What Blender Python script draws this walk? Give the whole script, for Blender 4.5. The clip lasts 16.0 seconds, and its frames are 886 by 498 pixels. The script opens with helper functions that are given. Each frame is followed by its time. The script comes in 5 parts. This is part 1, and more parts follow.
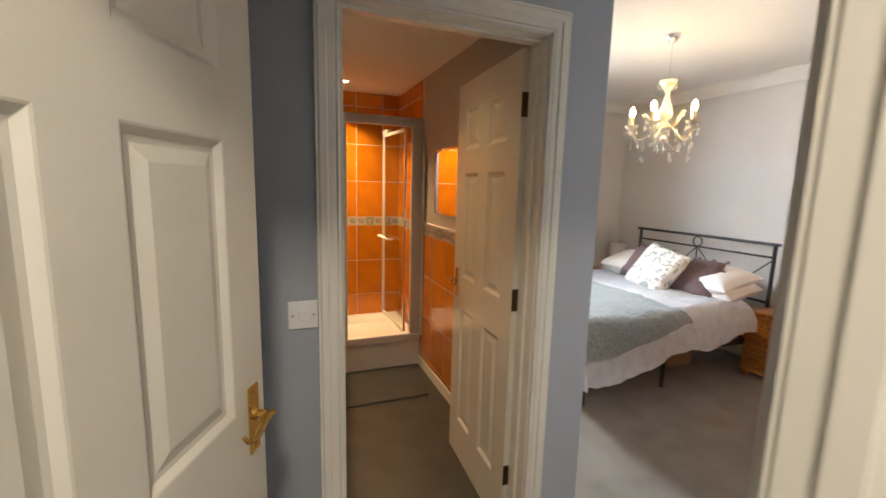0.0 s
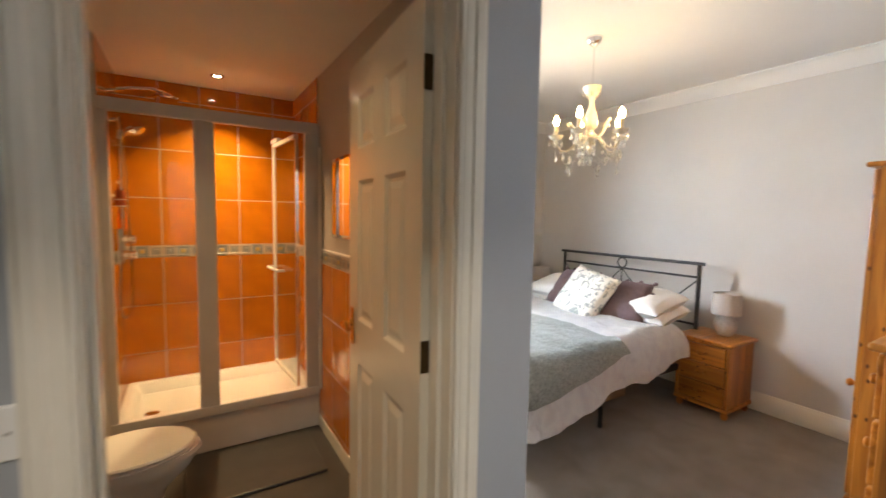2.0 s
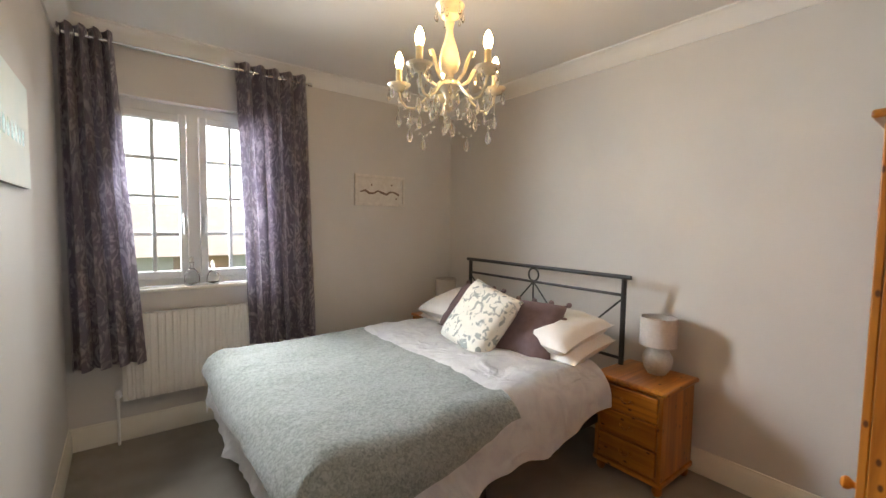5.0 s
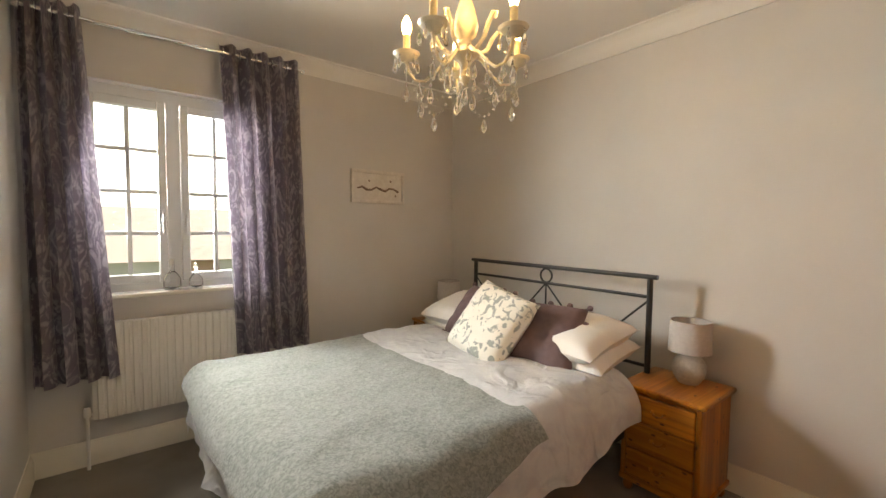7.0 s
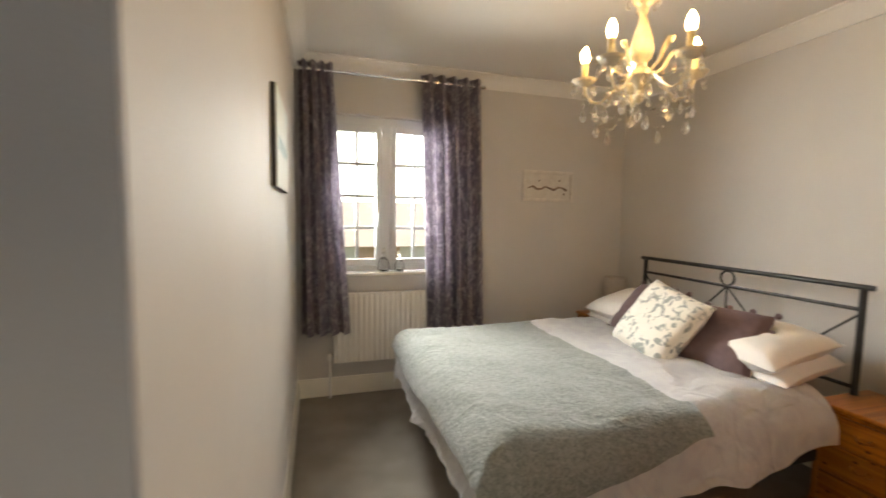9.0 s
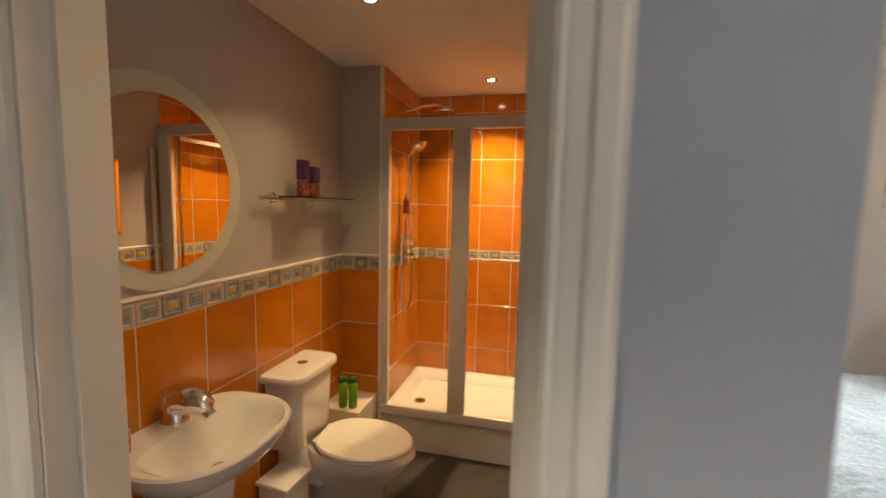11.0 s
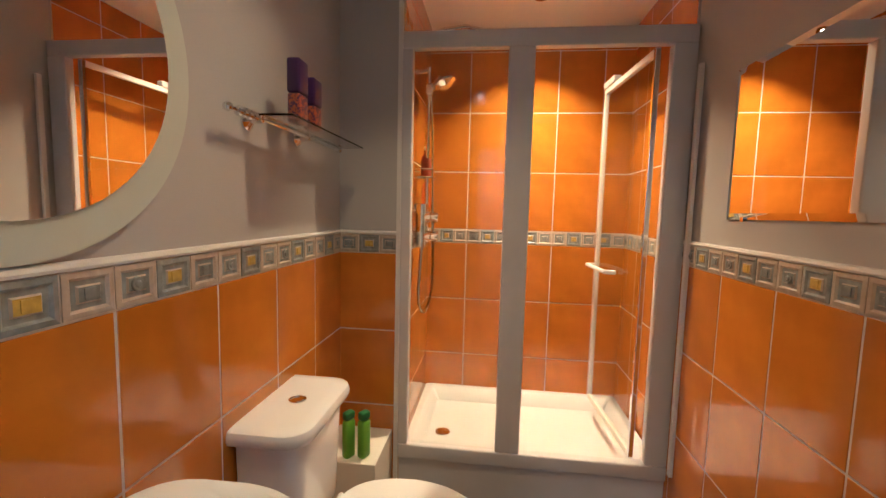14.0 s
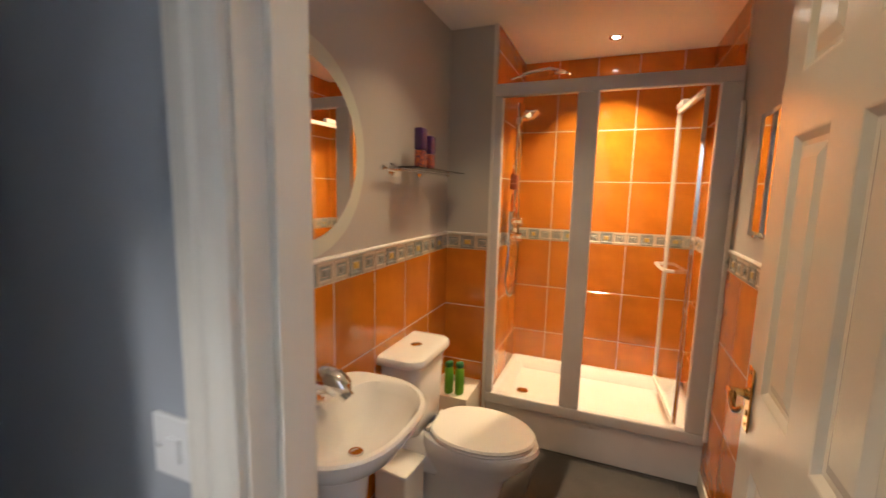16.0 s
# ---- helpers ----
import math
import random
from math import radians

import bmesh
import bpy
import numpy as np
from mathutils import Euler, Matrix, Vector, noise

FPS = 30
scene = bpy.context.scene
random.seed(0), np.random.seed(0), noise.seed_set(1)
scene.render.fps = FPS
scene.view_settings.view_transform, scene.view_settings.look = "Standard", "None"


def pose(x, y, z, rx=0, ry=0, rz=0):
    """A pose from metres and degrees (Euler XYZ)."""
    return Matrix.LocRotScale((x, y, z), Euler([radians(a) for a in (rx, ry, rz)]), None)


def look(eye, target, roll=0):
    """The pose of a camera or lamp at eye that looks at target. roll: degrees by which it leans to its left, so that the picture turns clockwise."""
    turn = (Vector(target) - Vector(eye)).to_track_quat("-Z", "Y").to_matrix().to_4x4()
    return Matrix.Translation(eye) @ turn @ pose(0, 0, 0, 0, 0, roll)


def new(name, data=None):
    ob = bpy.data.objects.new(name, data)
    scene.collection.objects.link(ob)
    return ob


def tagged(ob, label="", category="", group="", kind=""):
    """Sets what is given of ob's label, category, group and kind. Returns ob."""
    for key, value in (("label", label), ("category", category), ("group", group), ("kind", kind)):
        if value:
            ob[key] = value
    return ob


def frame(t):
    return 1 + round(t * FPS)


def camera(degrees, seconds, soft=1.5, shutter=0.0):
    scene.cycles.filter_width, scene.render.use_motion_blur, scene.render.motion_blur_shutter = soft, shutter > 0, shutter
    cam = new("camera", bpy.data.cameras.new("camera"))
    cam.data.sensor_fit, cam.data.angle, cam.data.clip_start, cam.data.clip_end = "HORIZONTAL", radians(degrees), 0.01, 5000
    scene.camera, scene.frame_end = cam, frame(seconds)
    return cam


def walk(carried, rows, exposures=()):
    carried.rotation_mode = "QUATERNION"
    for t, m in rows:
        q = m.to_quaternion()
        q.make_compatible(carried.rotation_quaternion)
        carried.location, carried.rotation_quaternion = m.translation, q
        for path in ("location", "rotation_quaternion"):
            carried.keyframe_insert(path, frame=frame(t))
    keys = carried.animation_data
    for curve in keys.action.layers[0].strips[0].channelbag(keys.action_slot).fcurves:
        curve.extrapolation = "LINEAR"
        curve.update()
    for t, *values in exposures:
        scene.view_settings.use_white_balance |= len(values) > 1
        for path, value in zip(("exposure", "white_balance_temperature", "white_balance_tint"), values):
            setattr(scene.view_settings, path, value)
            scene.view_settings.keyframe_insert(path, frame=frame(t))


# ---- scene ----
cam = camera(93.5, 16.0, shutter=0.5)
PATH = [
    (0, (2.473, 1.251, 1.493), (3.195, 3.094, 1.201), 1.5),
    (0.5, (2.492, 1.366, 1.478), (3.122, 3.245, 1.208), 1.5),
    (1, (2.517, 1.476, 1.47), (3.188, 3.343, 1.22), 1.5),
    (1.5, (2.604, 1.582, 1.461), (3.426, 3.394, 1.257), 1.4),
    (2, (2.794, 1.688, 1.435), (3.84, 3.386, 1.281), 1.0),
    (2.5, (2.918, 1.757, 1.439), (4.108, 3.359, 1.311), 0.6),
    (3, (3.078, 1.866, 1.447), (4.337, 3.414, 1.317), 0.8),
    (3.5, (3.269, 1.928, 1.453), (4.536, 3.47, 1.32), 0.6),
    (4, (3.526, 1.953, 1.442), (4.788, 3.499, 1.31), 0.4),
    (4.5, (3.74, 2.034, 1.42), (4.974, 3.603, 1.29), 0.8),
    (5, (3.907, 2.133, 1.401), (5.125, 3.715, 1.277), 0.9),
    (7.5, (3.991, 2.379, 1.354), (5.236, 3.941, 1.253), 0.5),
    (8, (3.936, 2.292, 1.402), (5.017, 3.969, 1.273), 0.8),
    (8.5, (3.886, 2.202, 1.413), (4.725, 4.01, 1.249), 1.0),
    (9, (3.779, 2.123, 1.406), (4.353, 4.032, 1.246), 0.9),
    (9.5, (3.625, 2.086, 1.492), (3.87, 4.061, 1.291), 1.0),
    (10, (3.551, 2.022, 1.536), (3.405, 4.006, 1.337), 0.8),
    (12.5, (2.988, 2.454, 1.37), (2.476, 4.234, 1.2), 1.5),
    (13, (2.901, 2.582, 1.318), (2.51, 4.393, 1.148), 1.5),
    (13.5, (2.825, 2.693, 1.305), (2.567, 4.527, 1.136), 1.4),
    (14, (2.798, 2.741, 1.308), (2.582, 4.58, 1.136), 1.4),
    (14.5, (2.844, 2.682, 1.309), (2.611, 4.518, 1.121), 1.2),
    (15, (2.901, 2.544, 1.328), (2.588, 4.365, 1.114), 1.2),
    (15.5, (2.977, 2.359, 1.372), (2.521, 4.148, 1.144), 1.3),
    (16, (3.036, 2.196, 1.442), (2.35, 3.906, 1.19), 1.3),
]
walk(cam, [(t, look(eye, target, roll)) for t, eye, target, roll in PATH],
     [(0.0, 0.7, 6300, 10), (3.0, 0.62, 6500, 10), (4.0, 0.48, 6700, 10), (5.0, 0.26, 6900, 10), (7.5, 0.2, 8100, 10), (9.0, 0.24, 7800, 10), (10.2, 0.55, 7200, 10), (12.3, 1.0, 5300, 10), (13.3, 1.03, 5000, 10), (15.0, 1.05, 4900, 10), (16.0, 1.15, 5400, 10)])

# ---- world and light ----
W = bpy.data.worlds.new("world")
scene.world = W
W.use_nodes = True
sky = W.node_tree.nodes.new("ShaderNodeTexSky")
sky.sky_type = "NISHITA"
sky.sun_disc = False
sky.sun_elevation, sky.sun_rotation = radians(48), radians(200)
W.node_tree.links.new(sky.outputs[0], W.node_tree.nodes["Background"].inputs[0])
W.node_tree.nodes["Background"].inputs[1].default_value = 0.15

WARM = (1.0, 0.66, 0.30)


def lamp(name, kind, energy, col, m, size=0.1, **kw):
    li = bpy.data.lights.new(name, kind)
    li.energy, li.color = energy, col
    ob = new(name, li)
    ob.matrix_world = m
    if kind == "AREA":
        li.shape = kw.get("shape", "RECTANGLE")
        li.size = size
        if li.shape == "RECTANGLE":
            li.size_y = kw.get("size_y", size)
        li.spread = radians(kw.get("spread", 180))
    elif kind == "SUN":
        li.angle = radians(size)
    else:
        li.shadow_soft_size = size
    return ob


sun = lamp("sun", "SUN", 5.0, (1, 0.96, 0.9), look((0, 0, 20), (3.0, 10.0, 6.0)), 0.6)
# area lamp in the window opening stands in for the sky, then indoor lamps
lamp("sky_light", "AREA", 102, (0.84, 0.92, 1.0), look((4.30, 5.60, 1.68), (5.12, 3.9, 1.12)), 0.95, size_y=0.86, spread=103)
# third one, near the door, is unseen and added to lift the open leaf
DOWNLIGHTS = ((2.92, 4.95, 10.5), (2.55, 3.75, 2.1), (2.80, 3.05, 1.3))
for dx, dy, watts in DOWNLIGHTS:
    lamp("downlight_beam", "AREA", watts, WARM, look((3.545 + 0.93 * (dx - 3.517), 2.66 + 0.93 * (dy - 2.598), 2.31), (3.545 + 0.93 * (dx - 3.517), 2.661 + 0.93 * (dy - 2.598), 0)), 0.05, shape="DISK", spread=105)
# unseen landing lamp, added without a fitting to brighten the lobby
lamp("landing_fill", "AREA", 19, (1, 0.86, 0.68), look((2.3, 0.75, 2.4), (2.3, 0.751, 0)), 0.25, shape="DISK")


# ---- materials ----
def node_mat(name, col, rough=0.5, metal=0.0, vary=0.06, scale=6.0, grain=0.0, grain_scale=200.0, rand=0.0, coat=0.0, spec=0.5, sheen=0.0):
    """Plain surface with large soft variation, fine relief and, for loose pieces, a tone of their own."""
    m = bpy.data.materials.new(name)
    m.use_nodes = True
    nt = m.node_tree
    N, K = nt.nodes, nt.links
    b = N["Principled BSDF"]
    b.inputs["Roughness"].default_value, b.inputs["Metallic"].default_value = rough, metal
    b.inputs["Coat Weight"].default_value, b.inputs["Specular IOR Level"].default_value = coat, spec
    b.inputs["Sheen Weight"].default_value = sheen
    tc = N.new("ShaderNodeTexCoord")
    n1 = N.new("ShaderNodeTexNoise")
    n1.inputs["Scale"].default_value, n1.inputs["Detail"].default_value = scale, 6
    K.new(tc.outputs["Object"], n1.inputs["Vector"])
    hsv = N.new("ShaderNodeHueSaturation")
    hsv.inputs["Color"].default_value = (*col, 1)
    mr = N.new("ShaderNodeMapRange")
    mr.inputs["From Min"].default_value, mr.inputs["From Max"].default_value = 0.3, 0.7
    mr.inputs["To Min"].default_value, mr.inputs["To Max"].default_value = 1 - vary, 1 + vary
    K.new(n1.outputs["Fac"], mr.inputs["Value"])
    last = mr.outputs["Result"]
    if rand:
        oi = N.new("ShaderNodeObjectInfo")
        r2 = N.new("ShaderNodeMapRange")
        r2.inputs["To Min"].default_value, r2.inputs["To Max"].default_value = 1 - rand, 1 + rand
        K.new(oi.outputs["Random"], r2.inputs["Value"])
        mu = N.new("ShaderNodeMath")
        mu.operation = "MULTIPLY"
        K.new(last, mu.inputs[0])
        K.new(r2.outputs["Result"], mu.inputs[1])
        last = mu.outputs[0]
    K.new(last, hsv.inputs["Value"])
    K.new(hsv.outputs["Color"], b.inputs["Base Color"])
    if grain:
        n2 = N.new("ShaderNodeTexNoise")
        n2.inputs["Scale"].default_value, n2.inputs["Detail"].default_value = grain_scale, 4
        K.new(tc.outputs["Object"], n2.inputs["Vector"])
        bp = N.new("ShaderNodeBump")
        bp.inputs["Strength"].default_value, bp.inputs["Distance"].default_value = grain, 0.004
        K.new(n2.outputs["Fac"], bp.inputs["Height"])
        K.new(bp.outputs["Normal"], b.inputs["Normal"])
    return m


def pine_mat(name, axis, dark=1.0):
    """Varnished knotty pine: boards glued side by side, grain along one axis, dark round knots."""
    m = bpy.data.materials.new(name)
    m.use_nodes = True
    nt = m.node_tree
    N, K = nt.nodes, nt.links
    b = N["Principled BSDF"]
    b.inputs["Roughness"].default_value = 0.28
    tc = N.new("ShaderNodeTexCoord")
    mp = N.new("ShaderNodeMapping")
    st = [14.0, 14.0, 14.0]
    st["xyz".index(axis)] = 0.9
    mp.inputs["Scale"].default_value = st
    K.new(tc.outputs["Object"], mp.inputs["Vector"])
    g = N.new("ShaderNodeTexNoise")
    g.inputs["Scale"].default_value, g.inputs["Detail"].default_value, g.inputs["Distortion"].default_value = 2.2, 8, 0.6
    K.new(mp.outputs["Vector"], g.inputs["Vector"])
    ramp = N.new("ShaderNodeValToRGB")
    e = ramp.color_ramp.elements
    e[0].position, e[0].color = 0.32, (0.29 * dark, 0.092 * dark, 0.012 * dark, 1)
    e[1].position, e[1].color = 0.72, (0.57 * dark, 0.228 * dark, 0.032 * dark, 1)
    K.new(g.outputs["Fac"], ramp.inputs["Fac"])
    # boards
    sep = N.new("ShaderNodeSeparateXYZ")
    K.new(tc.outputs["Object"], sep.inputs[0])
    ad = N.new("ShaderNodeMath")
    ad.operation = "ADD"
    others = [a for a in "XYZ" if a.lower() != axis]
    K.new(sep.outputs[others[0]], ad.inputs[0])
    K.new(sep.outputs[others[1]], ad.inputs[1])
    wn = N.new("ShaderNodeTexWhiteNoise")
    wn.noise_dimensions = "1D"
    sn = N.new("ShaderNodeMath")
    sn.operation = "SNAP"
    sn.inputs[1].default_value = 0.075
    K.new(ad.outputs[0], sn.inputs[0])
    K.new(sn.outputs[0], wn.inputs["W"])
    br = N.new("ShaderNodeMapRange")
    br.inputs["To Min"].default_value, br.inputs["To Max"].default_value = 0.72, 1.22
    K.new(wn.outputs["Value"], br.inputs["Value"])
    hs = N.new("ShaderNodeHueSaturation")
    K.new(ramp.outputs["Color"], hs.inputs["Color"])
    K.new(br.outputs["Result"], hs.inputs["Value"])
    # knots
    cx = N.new("ShaderNodeCombineXYZ")
    K.new(ad.outputs[0], cx.inputs[0])
    K.new(sep.outputs[axis.upper()], cx.inputs[1])
    mk = N.new("ShaderNodeMapping")
    mk.inputs["Scale"].default_value = (13.0, 7.0, 1.0)
    K.new(cx.outputs[0], mk.inputs["Vector"])
    vo = N.new("ShaderNodeTexVoronoi")
    vo.voronoi_dimensions = "2D"
    vo.inputs["Scale"].default_value = 1.0
    K.new(mk.outputs["Vector"], vo.inputs["Vector"])
    kr = N.new("ShaderNodeValToRGB")
    k = kr.color_ramp.elements
    k[0].position, k[0].color = 0.05, (1, 1, 1, 1)
    k[1].position, k[1].color = 0.10, (0, 0, 0, 1)
    K.new(vo.outputs["Distance"], kr.inputs["Fac"])
    mx = N.new("ShaderNodeMixRGB")
    mx.inputs["Color2"].default_value = (0.07, 0.018, 0.006, 1)
    sc = N.new("ShaderNodeSeparateColor")
    K.new(vo.outputs["Color"], sc.inputs[0])
    gt = N.new("ShaderNodeMath")
    gt.operation = "GREATER_THAN"
    gt.inputs[1].default_value = 0.42
    K.new(sc.outputs[0], gt.inputs[0])
    km = N.new("ShaderNodeMath")
    km.operation = "MULTIPLY"
    K.new(gt.outputs[0], km.inputs[0])
    K.new(kr.outputs["Color"], km.inputs[1])
    K.new(km.outputs[0], mx.inputs["Fac"])
    K.new(hs.outputs["Color"], mx.inputs["Color1"])
    K.new(mx.outputs["Color"], b.inputs["Base Color"])
    bp = N.new("ShaderNodeBump")
    bp.inputs["Strength"].default_value, bp.inputs["Distance"].default_value = 0.12, 0.002
    K.new(g.outputs["Fac"], bp.inputs["Height"])
    K.new(bp.outputs["Normal"], b.inputs["Normal"])
    return m


def two_tone(name, c1, c2, scale, lo, hi, rough=0.8, kind="NOISE", grain=0.3, grain_scale=300, stretch=(1, 1, 1), sheen=0.0, dist=2.5, creases=0.0):
    """A cloth or print of two colours in a procedural figure."""
    m = bpy.data.materials.new(name)
    m.use_nodes = True
    nt = m.node_tree
    N, K = nt.nodes, nt.links
    b = N["Principled BSDF"]
    b.inputs["Roughness"].default_value = rough
    b.inputs["Sheen Weight"].default_value = sheen
    tc = N.new("ShaderNodeTexCoord")
    mp = N.new("ShaderNodeMapping")
    mp.inputs["Scale"].default_value = stretch
    K.new(tc.outputs["Object"], mp.inputs["Vector"])
    if kind == "NOISE":
        t = N.new("ShaderNodeTexNoise")
        t.inputs["Detail"].default_value, t.inputs["Distortion"].default_value = 3, dist
        out = t.outputs["Fac"]
    else:
        t = N.new("ShaderNodeTexVoronoi")
        out = t.outputs["Distance"]
    t.inputs["Scale"].default_value = scale
    K.new(mp.outputs["Vector"], t.inputs["Vector"])
    r = N.new("ShaderNodeValToRGB")
    e = r.color_ramp.elements
    e[0].position, e[0].color = lo, (*c1, 1)
    e[1].position, e[1].color = hi, (*c2, 1)
    K.new(out, r.inputs["Fac"])
    K.new(r.outputs["Color"], b.inputs["Base Color"])
    n2 = N.new("ShaderNodeTexNoise")
    n2.inputs["Scale"].default_value, n2.inputs["Detail"].default_value = grain_scale, 3
    K.new(tc.outputs["Object"], n2.inputs["Vector"])
    bp = N.new("ShaderNodeBump")
    bp.inputs["Strength"].default_value, bp.inputs["Distance"].default_value = grain, 0.004
    K.new(n2.outputs["Fac"], bp.inputs["Height"])
    K.new(bp.outputs["Normal"], b.inputs["Normal"])
    if creases:
        # sharp-backed soft folds of crumpled cloth
        n3 = N.new("ShaderNodeTexNoise")
        n3.inputs["Scale"].default_value, n3.inputs["Detail"].default_value, n3.inputs["Distortion"].default_value = 4.2, 2, 0.9
        K.new(tc.outputs["Object"], n3.inputs["Vector"])
        ms = N.new("ShaderNodeMath")
        ms.operation = "SUBTRACT"
        ms.inputs[1].default_value = 0.5
        K.new(n3.outputs["Fac"], ms.inputs[0])
        ma = N.new("ShaderNodeMath")
        ma.operation = "ABSOLUTE"
        K.new(ms.outputs[0], ma.inputs[0])
        cr = N.new("ShaderNodeMapRange")
        cr.interpolation_type = "SMOOTHSTEP"
        cr.inputs["From Min"].default_value, cr.inputs["From Max"].default_value = 0.0, 0.10
        cr.inputs["To Min"].default_value, cr.inputs["To Max"].default_value = 1.0, 0.0
        K.new(ma.outputs[0], cr.inputs["Value"])
        b2 = N.new("ShaderNodeBump")
        b2.inputs["Strength"].default_value, b2.inputs["Distance"].default_value = 0.8, creases
        K.new(cr.outputs["Result"], b2.inputs["Height"])
        K.new(b2.outputs["Normal"], bp.inputs["Normal"])
    return m


def glow_mat(name, col, strength):
    m = bpy.data.materials.new(name)
    m.use_nodes = True
    b = m.node_tree.nodes["Principled BSDF"]
    b.inputs["Base Color"].default_value = (*col, 1)
    b.inputs["Emission Color"].default_value = (*col, 1)
    b.inputs["Emission Strength"].default_value = strength
    return m


def glass_mat(name, col=(1, 1, 1), rough=0.0, ior=1.45):
    m = bpy.data.materials.new(name)
    m.use_nodes = True
    b = m.node_tree.nodes["Principled BSDF"]
    b.inputs["Base Color"].default_value = (*col, 1)
    b.inputs["Roughness"].default_value, b.inputs["IOR"].default_value = rough, ior
    b.inputs["Transmission Weight"].default_value = 1.0
    return m


def pane_mat(name, tint=(0.97, 0.98, 0.97)):
    """Thin clear sheet: what is behind it shows straight, with a faint gloss."""
    m = bpy.data.materials.new(name)
    m.use_nodes = True
    N, K = m.node_tree.nodes, m.node_tree.links
    tr, gl, mx, fr = N.new("ShaderNodeBsdfTransparent"), N.new("ShaderNodeBsdfGlossy"), N.new("ShaderNodeMixShader"), N.new("ShaderNodeLayerWeight")
    pw = N.new("ShaderNodeMath")
    pw.operation = "POWER"
    pw.inputs[1].default_value = 5.0
    ma = N.new("ShaderNodeMath")
    ma.operation = "MULTIPLY_ADD"
    ma.inputs[1].default_value, ma.inputs[2].default_value = 0.5, 0.03
    tr.inputs["Color"].default_value = (*tint, 1)
    gl.inputs["Roughness"].default_value = 0.01
    K.new(fr.outputs["Facing"], pw.inputs[0])
    K.new(pw.outputs[0], ma.inputs[0])
    K.new(ma.outputs[0], mx.inputs[0])
    K.new(tr.outputs[0], mx.inputs[1])
    K.new(gl.outputs[0], mx.inputs[2])
    K.new(mx.outputs[0], N["Material Output"].inputs["Surface"])
    return m


M_WALL = node_mat("warm_grey_emulsion", (0.60, 0.58, 0.56), 0.7, vary=0.03, scale=2.5, grain=0.12, grain_scale=160)
M_LOBBY = node_mat("blue_grey_emulsion", (0.36, 0.385, 0.425), 0.62, vary=0.03, scale=2.5, grain=0.12, grain_scale=160)
M_BATHWALL = node_mat("bathroom_grey_emulsion", (0.46, 0.44, 0.42), 0.6, vary=0.03, scale=2.5, grain=0.1, grain_scale=160)
M_CEIL = node_mat("white_ceiling_paint", (0.78, 0.77, 0.75), 0.8, vary=0.02, scale=2, grain=0.1, grain_scale=120)
M_TRIM = node_mat("cream_white_gloss", (0.74, 0.71, 0.63), 0.22, vary=0.03, scale=5, grain=0.04, grain_scale=90)
M_DOOR = node_mat("cream_door_gloss", (0.72, 0.69, 0.60), 0.2, vary=0.025, scale=7, grain=0.06, grain_scale=60)
M_CARPET = two_tone("beige_carpet", (0.19, 0.165, 0.135), (0.27, 0.235, 0.195), 5, 0.3, 0.7, rough=0.95, grain=0.9, grain_scale=420, dist=0.3, sheen=0.2)
M_PINE_Z = pine_mat("honey_pine_upright", "z")
M_PINE_X = pine_mat("honey_pine_along", "x")
M_PINE_Y = pine_mat("honey_pine_across", "y")
M_SHEET = two_tone("white_duvet_cotton", (0.82, 0.81, 0.84), (0.90, 0.90, 0.91), 9, 0.35, 0.6, rough=0.85, grain=0.5, grain_scale=60, dist=1.2, creases=0.006)
M_THROW = two_tone("grey_fleece_throw", (0.29, 0.315, 0.295), (0.49, 0.515, 0.495), 70, 0.36, 0.64, rough=0.95, grain=1.0, grain_scale=85, sheen=0.4, dist=1.2, creases=0.003)
M_PILLOW = node_mat("white_pillow_cotton", (0.80, 0.77, 0.74), 0.85, vary=0.04, scale=9, grain=0.3, grain_scale=90)
M_PLUM = node_mat("plum_cushion_cloth", (0.165, 0.112, 0.118), 0.9, vary=0.12, scale=25, grain=0.5, grain_scale=300)
M_HAZE = glow_mat("bright_sky", (0.92, 0.96, 1.0), 3.5)
M_FLORAL = two_tone("cream_floral_print", (0.34, 0.36, 0.34), (0.78, 0.75, 0.68), 20, 0.40, 0.45, rough=0.85, grain=0.3, grain_scale=200, dist=1.0)
M_CURTAIN = two_tone("mauve_damask_curtain", (0.222, 0.193, 0.240), (0.48, 0.44, 0.49), 12, 0.48, 0.62, rough=0.55, grain=0.3, grain_scale=350, stretch=(1.3, 1.3, 0.7), sheen=0.3, dist=3.0)
M_BLACK = node_mat("black_painted_steel", (0.018, 0.018, 0.02), 0.4, vary=0.2, scale=20)
M_CHROME = node_mat("polished_chrome", (0.80, 0.80, 0.80), 0.08, 1.0, vary=0.02)
M_BRASS = node_mat("polished_brass", (0.72, 0.46, 0.13), 0.16, 1.0, vary=0.06, scale=30)
M_HINGE = node_mat("tarnished_bronze", (0.10, 0.075, 0.04), 0.35, 0.9, vary=0.15, scale=40)
M_MIRROR = node_mat("silvered_mirror", (0.88, 0.88, 0.87), 0.005, 1.0, vary=0.0)
M_FROST = node_mat("frosted_glass_rim", (0.55, 0.58, 0.50), 0.35, vary=0.03)
M_CERAMIC = node_mat("white_ceramic", (0.79, 0.79, 0.79), 0.06, vary=0.015, coat=0.5)
M_ENCL = node_mat("grey_powder_coated_frame", (0.60, 0.585, 0.59), 0.28, vary=0.03, scale=8)
M_WHITEMET = node_mat("white_coated_metal", (0.74, 0.72, 0.68), 0.3, vary=0.02)
M_TILE = node_mat("terracotta_orange_tile", (0.50, 0.162, 0.004), 0.09, vary=0.16, scale=5, grain=0.22, grain_scale=14, rand=0.10, coat=0.3)
